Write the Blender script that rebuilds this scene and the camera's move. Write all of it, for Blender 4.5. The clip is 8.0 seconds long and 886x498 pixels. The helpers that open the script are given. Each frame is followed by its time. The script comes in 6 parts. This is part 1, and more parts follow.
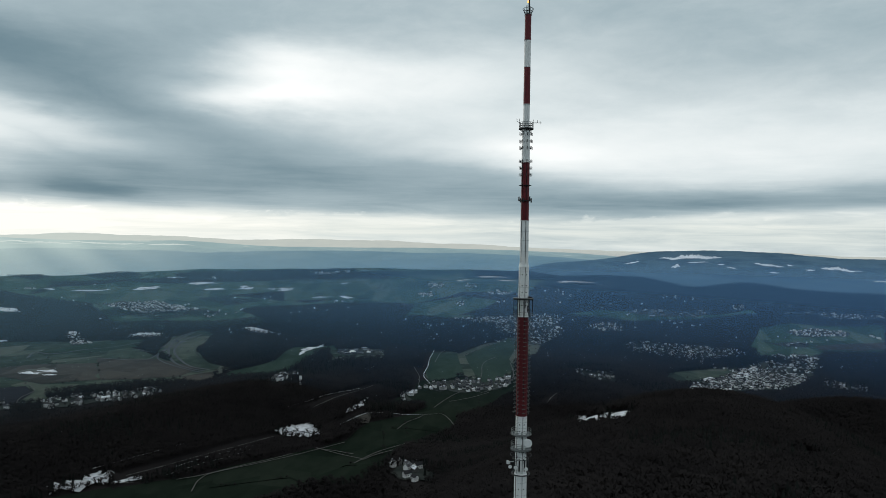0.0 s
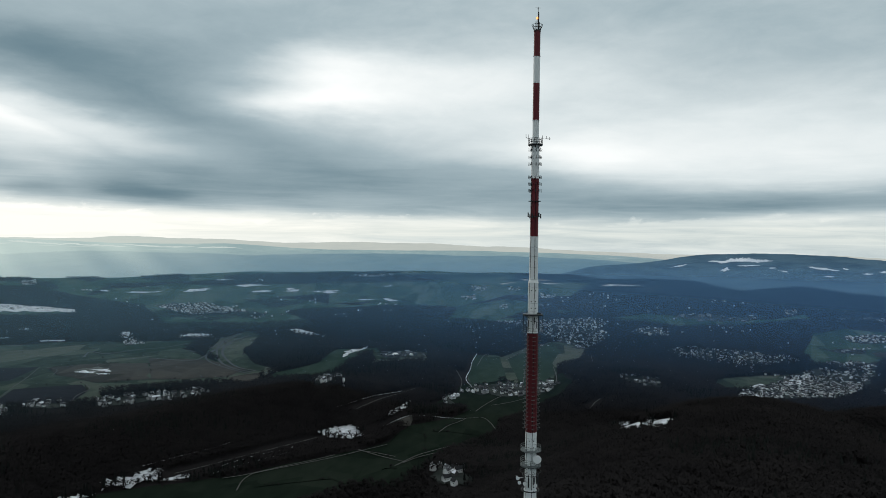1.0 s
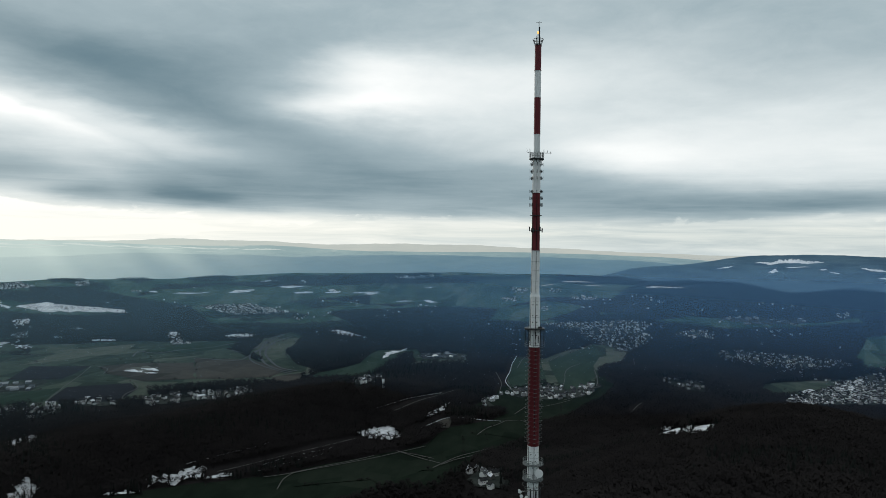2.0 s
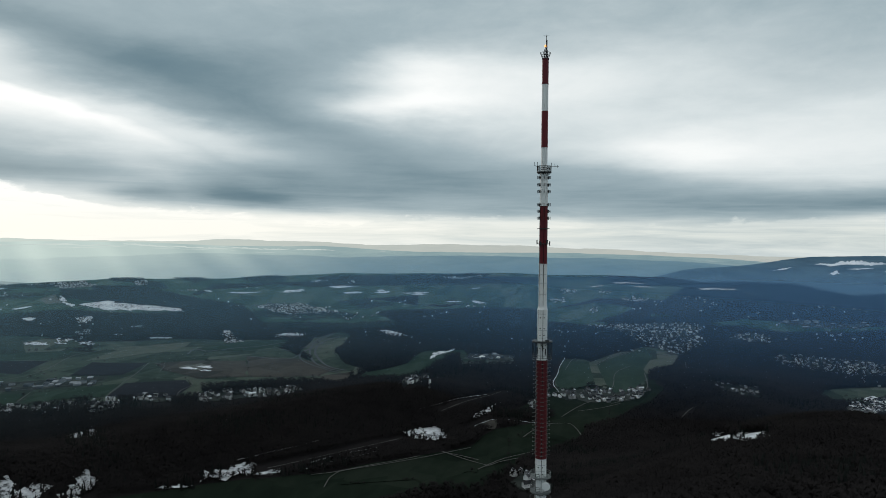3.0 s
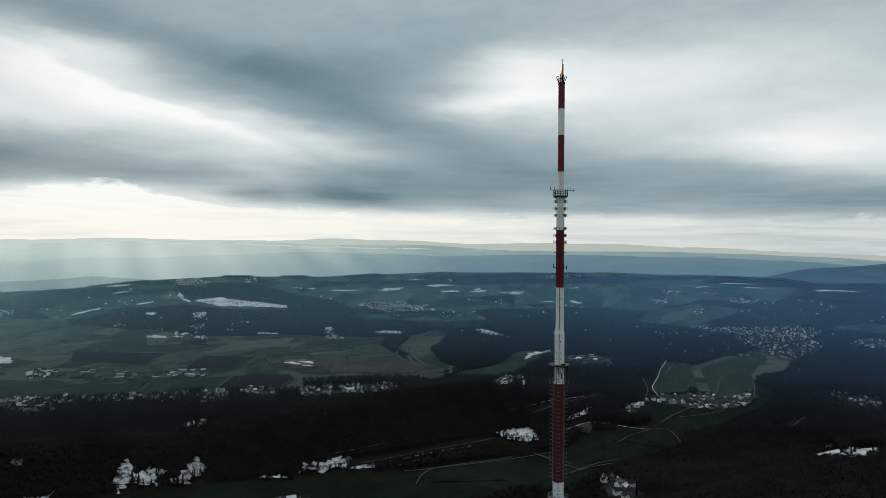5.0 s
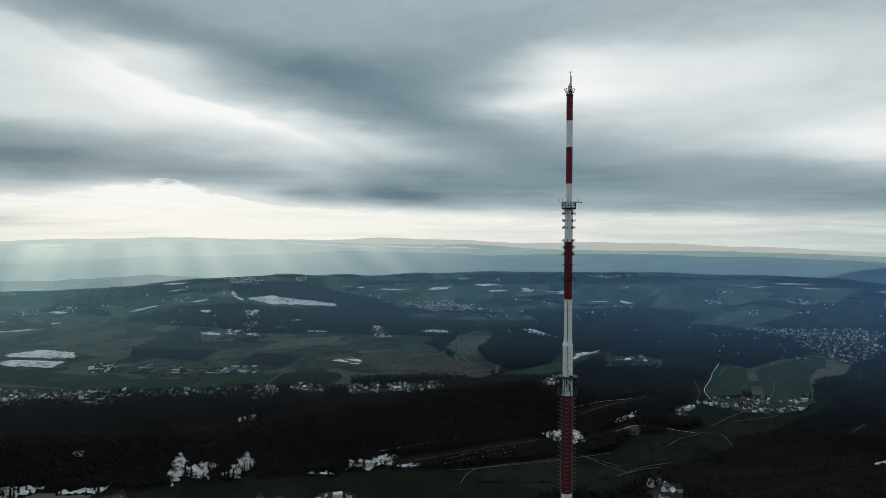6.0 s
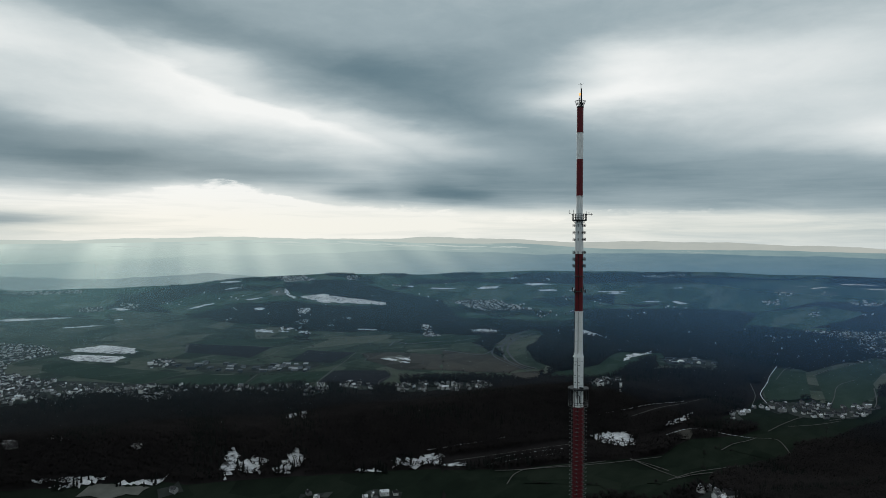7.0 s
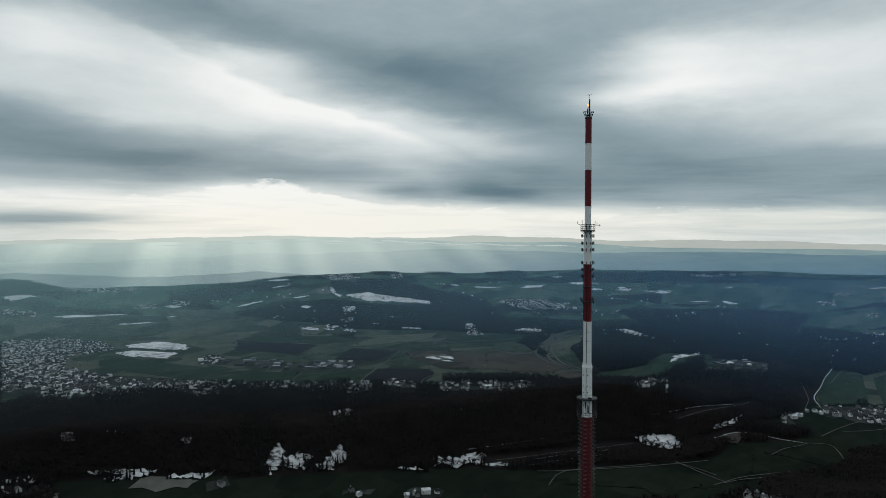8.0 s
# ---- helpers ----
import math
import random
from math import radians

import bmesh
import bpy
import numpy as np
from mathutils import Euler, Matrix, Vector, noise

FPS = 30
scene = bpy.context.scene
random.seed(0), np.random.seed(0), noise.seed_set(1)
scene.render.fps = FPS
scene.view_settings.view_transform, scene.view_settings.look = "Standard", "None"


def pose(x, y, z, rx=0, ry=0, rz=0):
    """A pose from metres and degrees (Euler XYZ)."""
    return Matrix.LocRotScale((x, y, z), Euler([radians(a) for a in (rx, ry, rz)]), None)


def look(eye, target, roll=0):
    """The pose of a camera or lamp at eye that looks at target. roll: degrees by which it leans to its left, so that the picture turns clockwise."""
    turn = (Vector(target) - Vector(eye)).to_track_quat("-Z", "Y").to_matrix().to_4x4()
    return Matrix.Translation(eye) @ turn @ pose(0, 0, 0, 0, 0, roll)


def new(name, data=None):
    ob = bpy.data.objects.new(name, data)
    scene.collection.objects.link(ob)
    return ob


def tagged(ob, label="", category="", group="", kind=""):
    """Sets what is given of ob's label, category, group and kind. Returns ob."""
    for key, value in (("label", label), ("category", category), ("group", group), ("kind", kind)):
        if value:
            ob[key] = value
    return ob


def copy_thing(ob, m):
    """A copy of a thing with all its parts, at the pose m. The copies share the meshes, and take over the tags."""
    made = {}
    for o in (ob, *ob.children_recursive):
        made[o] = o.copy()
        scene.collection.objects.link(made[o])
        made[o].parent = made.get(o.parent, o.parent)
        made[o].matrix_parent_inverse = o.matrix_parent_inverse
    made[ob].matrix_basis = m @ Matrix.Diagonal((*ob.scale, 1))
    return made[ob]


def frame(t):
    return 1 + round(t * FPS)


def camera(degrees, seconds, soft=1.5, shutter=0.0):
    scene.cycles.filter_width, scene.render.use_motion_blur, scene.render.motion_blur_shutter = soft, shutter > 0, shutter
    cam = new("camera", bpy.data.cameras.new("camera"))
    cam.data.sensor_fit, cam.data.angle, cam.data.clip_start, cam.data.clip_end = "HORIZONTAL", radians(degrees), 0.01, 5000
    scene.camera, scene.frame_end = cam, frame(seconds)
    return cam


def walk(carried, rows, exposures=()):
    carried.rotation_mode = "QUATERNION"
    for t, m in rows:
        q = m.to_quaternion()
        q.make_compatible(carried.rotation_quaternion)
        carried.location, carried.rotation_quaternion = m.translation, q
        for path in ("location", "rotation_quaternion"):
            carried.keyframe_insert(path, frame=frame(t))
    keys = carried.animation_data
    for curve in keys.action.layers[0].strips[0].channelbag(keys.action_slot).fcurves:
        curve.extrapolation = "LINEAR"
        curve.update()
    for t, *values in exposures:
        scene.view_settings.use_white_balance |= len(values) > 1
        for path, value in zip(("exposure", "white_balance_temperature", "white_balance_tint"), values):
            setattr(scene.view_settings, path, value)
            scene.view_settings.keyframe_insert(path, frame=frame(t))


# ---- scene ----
cam = camera(65.0, 8.0, soft=0.75)
PATH = [
    (0, (-8.38, -155.37, 133.23), (-14.615, -55.599, 130.638), 0.79),
    (0.5, (-4.56, -155.57, 134.80), (-14.123, -56.062, 132.327), 0.74),
    (1, (-0.56, -155.72, 136.35), (-13.162, -56.542, 134.026), 0.71),
    (1.5, (3.82, -155.74, 137.88), (-11.612, -56.962, 135.633), 0.62),
    (3, (17.85, -155.28, 142.37), (-7.626, -58.609, 140.101), 0.49),
    (3.5, (22.56, -154.93, 143.87), (-6.509, -59.278, 141.543), 0.49),
    (4, (27.22, -154.38, 145.34), (-5.307, -59.849, 142.921), 0.41),
    (4.5, (31.82, -153.61, 146.82), (-3.985, -60.278, 144.291), 0.32),
    (6, (45.48, -150.64, 151.32), (0.045, -61.597, 148.481), 0.17),
    (6.5, (49.94, -149.50, 152.83), (1.284, -62.191, 149.883), 0.11),
    (7, (54.31, -148.26, 154.33), (2.520, -62.770, 151.290), 0.06),
    (7.5, (58.43, -147.01, 155.75), (3.598, -63.437, 152.583), 0.01),
    (8, (62.43, -145.75, 157.13), (5.166, -63.830, 153.847), -0.08),
]
walk(cam, [(t, look(eye, target, roll)) for t, eye, target, roll in PATH], [(0, 0.12), (4, 0.0), (8, -0.12)])

# ---- world, sun, exposure ----
SUN_AZ, SUN_EL = 54.0, 13.0  # degrees to the left of +y, and above the horizon

world = bpy.data.worlds.new("overcast_sky")
scene.world = world
world.use_nodes = True
W = world.node_tree
W.nodes.clear()


def mth(tree, op, a, b=None, c=None, clamp=False):
    n = tree.nodes.new("ShaderNodeMath")
    n.operation, n.use_clamp = op, clamp
    for k, v in enumerate((a, b, c)):
        if v is None:
            continue
        if isinstance(v, (int, float)):
            n.inputs[k].default_value = v
        else:
            tree.links.new(v, n.inputs[k])
    return n.outputs[0]


def sky_noise(vec, scale, detail, rough=0.55, warp=0.0):
    n = W.nodes.new("ShaderNodeTexNoise")
    n.inputs["Scale"].default_value, n.inputs["Detail"].default_value = scale, detail
    n.inputs["Roughness"].default_value, n.inputs["Distortion"].default_value = rough, warp
    W.links.new(vec, n.inputs["Vector"])
    return n.outputs["Fac"]


def joined(x, y, z):
    n = W.nodes.new("ShaderNodeCombineXYZ")
    for k, v in enumerate((x, y, z)):
        if isinstance(v, (int, float)):
            n.inputs[k].default_value = v
        else:
            W.links.new(v, n.inputs[k])
    return n.outputs[0]


# cloud masses: bearing (left of +y), elevation, half widths along and across, brightness, tilt; degrees
CLOUDS_BRIGHT = [
    (42.2, 0.1, 24.5, 3.3, 0.5, 4.0),
    (14.8, 0.6, 18.1, 0.8, 0.4, 1.0),
    (19.6, 10.5, 6.6, 1.6, 0.39, -3.0),
    (52.0, 2.6, 5.3, 1.2, 0.38, -3.0),
    (62.4, 1.5, 10.4, 1.0, 0.38, 3.0),
    (49.8, 12.9, 7.1, 1.6, 0.36, 9.0),
    (43.0, 8.9, 24.5, 1.6, 0.34, 11.0),
    (-25.6, 1.2, 15.3, 0.9, 0.32, -1.0),
    (-18.0, 6.5, 23.4, 4.5, 0.31, 0.0),
    (7.9, 12.0, 15.4, 3.1, 0.31, -2.0),
    (-2.8, 6.4, 7.8, 1.6, 0.3, 3.0),
    (16.0, 13.4, 5.2, 1.6, 0.23, -3.0),
    (36.7, 4.0, 5.2, 1.4, 0.16, 22.0),
    (57.3, 8.9, 17.0, 1.6, 0.22, 9.0),
    (26.3, 0.9, 13.5, 0.9, 0.12, 10.0),
    (-23.1, 0.0, 6.6, 0.7, 0.2, 8.0),
    (63.6, 13.7, 5.2, 2.4, 0.19, -1.0),
]
CLOUDS_DARK = [
    (18.8, 14.3, 7.5, 1.6, -0.08, -3.0),
    (43.5, 5.1, 8.8, 1.6, -0.09, -1.0),
    (36.6, 12.5, 5.2, 1.6, -0.1, -3.0),
    (-1.6, 5.0, 5.2, 1.6, -0.19, 6.0),
    (51.1, 15.2, 18.9, 2.4, -0.24, 17.0),
    (26.0, 9.6, 8.3, 4.5, -0.25, 11.0),
    (19.9, 4.0, 20.8, 2.1, -0.29, -1.0),
    (62.6, 5.3, 11.6, 2.5, -0.29, 7.0),
    (-17.7, 2.6, 21.9, 1.2, -0.33, -1.0),
    (32.3, 2.3, 6.2, 1.1, -0.36, 6.0),
    (65.4, 0.5, 5.2, 0.8, -0.41, -1.0),
    (37.3, 2.7, 2.4, 0.5, -0.22, 0.0),
    (29.8, 2.6, 3.0, 0.6, -0.18, 2.0),
    (48.0, 4.6, 7.0, 0.9, -0.14, 2.0),
    (57.5, 4.7, 5.0, 1.0, -0.12, 2.0),
    (35.5, 12.6, 7.0, 2.6, -0.10, 12.0),
    (63.9, 0.7, 10.0, 0.9, -0.42, -3.0),
]

tex = W.nodes.new("ShaderNodeTexCoord")
sep = W.nodes.new("ShaderNodeSeparateXYZ")
W.links.new(tex.outputs["Generated"], sep.inputs[0])
DX, DY, DZ = sep.outputs
AZ = mth(W, "MULTIPLY", mth(W, "ARCTAN2", mth(W, "MULTIPLY", DX, -1.0), DY), 57.2958)
EL = mth(W, "MULTIPLY", mth(W, "ARCSINE", DZ), 57.2958)
# the cloud sheet seen in perspective: its pattern stretches out towards the horizon
over = mth(W, "ADD", mth(W, "MAXIMUM", DZ, 0.0), 0.045)
plane = joined(mth(W, "DIVIDE", DX, over), mth(W, "DIVIDE", DY, over), 0.0)
flat = joined(mth(W, "MULTIPLY", AZ, 0.045), mth(W, "MULTIPLY", EL, 0.16), 0.0)
big, fine = sky_noise(plane, 0.55, 5, 0.5, 0.4), sky_noise(flat, 3.2, 5, 0.5, 0.3)
soft1, soft2 = sky_noise(flat, 1.3, 6, 0.5), sky_noise(joined(mth(W, "MULTIPLY", EL, 0.2), mth(W, "MULTIPLY", AZ, 0.05), 3.7), 1.4, 6, 0.52)
low = mth(W, "DIVIDE", mth(W, "MAXIMUM", mth(W, "ADD", EL, 0.5), 0.0), 9.0, clamp=True)  # less wander near the horizon
A = mth(W, "ADD", AZ, mth(W, "MULTIPLY", mth(W, "SUBTRACT", soft1, 0.5), 7.0))
E = mth(W, "ADD", EL, mth(W, "MULTIPLY", mth(W, "MULTIPLY", mth(W, "SUBTRACT", soft2, 0.5), low), 4.5))
total = None
for az0, el0, sa, se, amp, tilt in CLOUDS_BRIGHT + CLOUDS_DARK:
    ca, si = math.cos(radians(tilt)), math.sin(radians(tilt))
    da, de = mth(W, "SUBTRACT", A, az0), mth(W, "SUBTRACT", E, el0)
    u = mth(W, "DIVIDE", mth(W, "MULTIPLY_ADD", da, ca, mth(W, "MULTIPLY", de, si)), sa)
    v = mth(W, "DIVIDE", mth(W, "MULTIPLY_ADD", de, ca, mth(W, "MULTIPLY", da, -si)), se)
    q = mth(W, "MULTIPLY_ADD", u, u, mth(W, "MULTIPLY", v, v))
    g = mth(W, "MULTIPLY", mth(W, "POWER", 2.71828, mth(W, "MULTIPLY", q, -1.0)), amp)
    total = g if total is None else mth(W, "ADD", total, g)
tone = mth(W, "ADD", total, 0.52)
tone = mth(W, "ADD", tone, mth(W, "MULTIPLY", mth(W, "SUBTRACT", big, 0.5), 0.09))
tone = mth(W, "ADD", tone, mth(W, "MULTIPLY", mth(W, "SUBTRACT", fine, 0.5), 0.09))
billow = sky_noise(joined(mth(W, "MULTIPLY", AZ, 0.10), mth(W, "MULTIPLY", EL, 0.26), 7.1), 1.6, 9, 0.66, 0.3)
tone = mth(W, "ADD", tone, mth(W, "MULTIPLY", mth(W, "MULTIPLY", mth(W, "SUBTRACT", billow, 0.5), low), 0.16))
wisp = sky_noise(joined(mth(W, "MULTIPLY", AZ, 0.11), mth(W, "MULTIPLY", EL, 1.5), 1.3), 1.0, 7, 0.62, 0.5)
thin = mth(W, "SUBTRACT", 1.0, mth(W, "MULTIPLY", EL, 0.14), clamp=True)  # thin bars of cloud low down
tone = mth(W, "ADD", tone, mth(W, "MULTIPLY", mth(W, "MULTIPLY", mth(W, "SUBTRACT", wisp, 0.5), thin), 0.42))
# the open strip between the cloud deck and the hills, with a lumpy upper edge
DECK = ((-40, 1.9), (-29, 1.85), (-22, 1.75), (-17, 1.5), (-11, 1.4), (-6, 1.05), (-2, 0.95), (3.6, 0.9), (7.5, 1.05), (13, 1.5), (18, 1.35), (25, 1.0), (30, 1.25), (35, 1.95), (42, 2.2), (47, 3.4), (51, 3.7), (53.5, 2.9), (58, 2.5), (67, 2.4), (80, 2.2))
deck = W.nodes.new("ShaderNodeValToRGB")
W.links.new(mth(W, "DIVIDE", mth(W, "ADD", AZ, 40.0), 120.0, clamp=True), deck.inputs[0])
deck.color_ramp.elements[0].color = (DECK[0][1] / 5,) * 3 + (1,)
deck.color_ramp.elements[1].color = (DECK[-1][1] / 5,) * 3 + (1,)
for a, e in DECK[1:-1]:
    deck.color_ramp.elements.new((a + 40) / 120).color = (e / 5,) * 3 + (1,)
lump = sky_noise(joined(mth(W, "MULTIPLY", AZ, 0.3), mth(W, "MULTIPLY", EL, 0.85), 5.2), 1.0, 7, 0.6, 0.3)
edge = mth(W, "ADD", mth(W, "MULTIPLY", deck.outputs[0], 5.0), mth(W, "MULTIPLY", mth(W, "SUBTRACT", lump, 0.5), 2.6))
gap = mth(W, "DIVIDE", mth(W, "SUBTRACT", edge, EL), 0.4, clamp=True)
gap = mth(W, "MULTIPLY", mth(W, "MULTIPLY", gap, gap), mth(W, "MULTIPLY_ADD", gap, -2.0, 3.0))
sunny = mth(W, "POWER", 2.71828, mth(W, "MULTIPLY", mth(W, "POWER", mth(W, "DIVIDE", mth(W, "SUBTRACT", AZ, 44.0), 34.0), 2.0), -1.0))
ahead = mth(W, "DIVIDE", mth(W, "SUBTRACT", 105.0, mth(W, "ABSOLUTE", mth(W, "SUBTRACT", AZ, 15.0))), 40.0, clamp=True)
open_sky = mth(W, "ADD", mth(W, "MULTIPLY_ADD", sunny, 0.31, 0.71), mth(W, "MULTIPLY", mth(W, "SUBTRACT", wisp, 0.5), 0.5))
tone = mth(W, "MULTIPLY_ADD", mth(W, "SUBTRACT", open_sky, tone), mth(W, "MULTIPLY", mth(W, "MULTIPLY", gap, ahead), 0.75), tone)
bar = mth(W, "MULTIPLY_ADD", mth(W, "POWER", mth(W, "DIVIDE", mth(W, "SUBTRACT", A, 66.0), 7.5), 2.0), -1.0, mth(W, "MULTIPLY", mth(W, "POWER", mth(W, "DIVIDE", mth(W, "SUBTRACT", EL, 0.65), 0.42), 2.0), -1.0))
tone = mth(W, "MULTIPLY_ADD", mth(W, "POWER", 2.71828, bar), -0.27, tone)
# crisp sunlit rim of a cloud bank above the strip
ua = mth(W, "SUBTRACT", A, 46.0)
va = mth(W, "SUBTRACT", mth(W, "MULTIPLY_ADD", ua, 0.357, 10.5), E)  # degrees under the rim
rim = mth(W, "MULTIPLY", mth(W, "DIVIDE", va, 0.7, clamp=True), mth(W, "POWER", 2.71828, mth(W, "MULTIPLY", mth(W, "MAXIMUM", va, 0.0), -0.42)))
rim = mth(W, "MULTIPLY", rim, mth(W, "POWER", 2.71828, mth(W, "MULTIPLY", mth(W, "POWER", mth(W, "DIVIDE", ua, 13.0), 2.0), -1.0)))
tone = mth(W, "MULTIPLY_ADD", rim, 0.26, tone)
# darker away from the low sun
away = mth(W, "COSINE", mth(W, "MULTIPLY", mth(W, "SUBTRACT", AZ, 25.0), 1 / 57.2958))
side = mth(W, "MULTIPLY_ADD", away, 0.5, 0.5)
dim = mth(W, "MULTIPLY", mth(W, "SUBTRACT", 1.0, side), 0.02)
up = mth(W, "MULTIPLY", mth(W, "MULTIPLY", mth(W, "SUBTRACT", EL, 22.0), 0.03, clamp=True), 0.3)  # an overcast sky is brightest overhead
tone = mth(W, "ADD", mth(W, "SUBTRACT", tone, dim), up, clamp=True)
ramp_sky = W.nodes.new("ShaderNodeValToRGB")
W.links.new(tone, ramp_sky.inputs[0])
els = ramp_sky.color_ramp.elements
els[0].position, els[0].color = 0.0, (0.065, 0.14, 0.19, 1)
els[1].position, els[1].color = 1.0, (0.95, 0.97, 0.96, 1)
for p, c in ((0.25, (0.158, 0.24, 0.285, 1)), (0.5, (0.345, 0.435, 0.475, 1)), (0.75, (0.66, 0.725, 0.74, 1))):
    els.new(p).color = c
# warm band low over the horizon
warm = W.nodes.new("ShaderNodeMix")
warm.data_type, warm.blend_type = "RGBA", "MULTIPLY"
bright = mth(W, "MULTIPLY", mth(W, "SUBTRACT", tone, 0.35), 2.2, clamp=True)
W.links.new(mth(W, "MULTIPLY", bright, mth(W, "POWER", 2.71828, mth(W, "MULTIPLY", mth(W, "MULTIPLY", EL, EL), -0.22))), warm.inputs["Factor"])
W.links.new(ramp_sky.outputs[0], warm.inputs["A"])
warm.inputs["B"].default_value = (1.0, 0.978, 0.915, 1)
sky = W.nodes.new("ShaderNodeTexSky")
sky.sky_type, sky.sun_disc = "NISHITA", False
sky.sun_elevation, sky.sun_rotation = radians(SUN_EL), radians(-SUN_AZ)
clear = W.nodes.new("ShaderNodeMix")
clear.data_type, clear.blend_type = "RGBA", "ADD"
clear.inputs["Factor"].default_value = 0.0008  # little blue sky comes through the cloud
W.links.new(warm.outputs["Result"], clear.inputs["A"])
W.links.new(sky.outputs[0], clear.inputs["B"])
below = W.nodes.new("ShaderNodeMix")
below.data_type = "RGBA"
W.links.new(mth(W, "MULTIPLY", mth(W, "ADD", EL, 4.0), 0.5, clamp=True), below.inputs["Factor"])
below.inputs["A"].default_value = (0.05, 0.06, 0.06, 1)
W.links.new(clear.outputs["Result"], below.inputs["B"])
bg = W.nodes.new("ShaderNodeBackground")
bg.inputs["Strength"].default_value = 1.0
W.links.new(below.outputs["Result"], bg.inputs["Color"])
out = W.nodes.new("ShaderNodeOutputWorld")
W.links.new(bg.outputs[0], out.inputs["Surface"])

sun = new("sun", bpy.data.lights.new("sun", "SUN"))
sun.data.energy, sun.data.angle, sun.data.color = 0.5, radians(12), (1.0, 0.93, 0.82)
sd = Vector((-math.sin(radians(SUN_AZ)) * math.cos(radians(SUN_EL)), math.cos(radians(SUN_AZ)) * math.cos(radians(SUN_EL)), math.sin(radians(SUN_EL))))
sun.matrix_world = Matrix.Translation((-400, 200, 600)) @ sd.to_track_quat("Z", "Y").to_matrix().to_4x4()

# ---- materials ----
def surface(name, colors, scale=0.1, rough=0.9, metal=0.0, detail=6, bump=0.0, bump_scale=None, island=0.0, random_ob=0.0, stretch=(1, 1, 1), spec=0.0, coarse=None, positions=None, parcels=0.0, parcel_size=150.0, upward=0.0):
    """A surface whose colour wanders between the given colours at two scales; island or random_ob: how far single pieces differ; upward: how far fine twigs and litter catch the light of the whole sky."""
    m = bpy.data.materials.new(name)
    m.use_nodes = True
    t = m.node_tree
    b = t.nodes["Principled BSDF"]
    b.inputs["Roughness"].default_value, b.inputs["Metallic"].default_value = rough, metal
    b.inputs["Specular IOR Level"].default_value = spec
    geo = t.nodes.new("ShaderNodeNewGeometry")
    mp = t.nodes.new("ShaderNodeMapping")
    mp.inputs["Scale"].default_value = stretch
    t.links.new(geo.outputs["Position"], mp.inputs["Vector"])
    def tex_noise(s, d):
        n = t.nodes.new("ShaderNodeTexNoise")
        n.inputs["Scale"].default_value, n.inputs["Detail"].default_value, n.inputs["Roughness"].default_value = s, d, 0.62
        t.links.new(mp.outputs[0], n.inputs["Vector"])
        return n.outputs["Fac"]
    f = mth(t, "ADD", mth(t, "MULTIPLY", tex_noise(scale, detail), 0.6), mth(t, "MULTIPLY", tex_noise(coarse or scale * 0.13, 3), 0.4))
    if parcels:  # plots of land that differ from one another
        vo = t.nodes.new("ShaderNodeTexVoronoi")
        vo.inputs["Scale"].default_value = 1 / parcel_size
        vm = t.nodes.new("ShaderNodeMapping")
        vm.inputs["Rotation"].default_value, vm.inputs["Scale"].default_value = (0, 0, 0.6), (1, 0.55, 0)
        t.links.new(geo.outputs["Position"], vm.inputs["Vector"])
        t.links.new(vm.outputs[0], vo.inputs["Vector"])
        vs = t.nodes.new("ShaderNodeSeparateColor")
        t.links.new(vo.outputs["Color"], vs.inputs[0])
        f = mth(t, "ADD", f, mth(t, "MULTIPLY", mth(t, "SUBTRACT", vs.outputs[0], 0.5), parcels))
    if island:
        f = mth(t, "ADD", f, mth(t, "MULTIPLY", mth(t, "SUBTRACT", geo.outputs["Random Per Island"], 0.5), island))
    if random_ob:
        info = t.nodes.new("ShaderNodeObjectInfo")
        f = mth(t, "ADD", f, mth(t, "MULTIPLY", mth(t, "SUBTRACT", info.outputs["Random"], 0.5), random_ob))
    rp = t.nodes.new("ShaderNodeValToRGB")
    t.links.new(f, rp.inputs[0])
    n = len(colors)
    e = rp.color_ramp.elements
    where = positions or [0.3 + 0.4 * k / max(n - 1, 1) for k in range(n)]
    e[0].position, e[0].color = where[0], (*colors[0], 1)
    e[1].position, e[1].color = where[-1], (*colors[-1], 1)
    for k in range(1, n - 1):
        e.new(where[k]).color = (*colors[k], 1)
    t.links.new(rp.outputs[0], b.inputs["Base Color"])
    if bump:
        bp = t.nodes.new("ShaderNodeBump")
        bp.inputs["Strength"].default_value, bp.inputs["Distance"].default_value = bump, 1.0 / (bump_scale or scale)
        t.links.new(tex_noise(bump_scale or scale * 3, 5), bp.inputs["Height"])
        t.links.new(bp.outputs[0], b.inputs["Normal"])
    if upward:
        vm = t.nodes.new("ShaderNodeMix")
        vm.data_type = "VECTOR"
        vm.inputs["Factor"].default_value = upward
        t.links.new(geo.outputs["Normal"], vm.inputs["A"])
        vm.inputs["B"].default_value = (0, 0, 1)
        t.links.new(vm.outputs["Result"], b.inputs["Normal"])
    return m


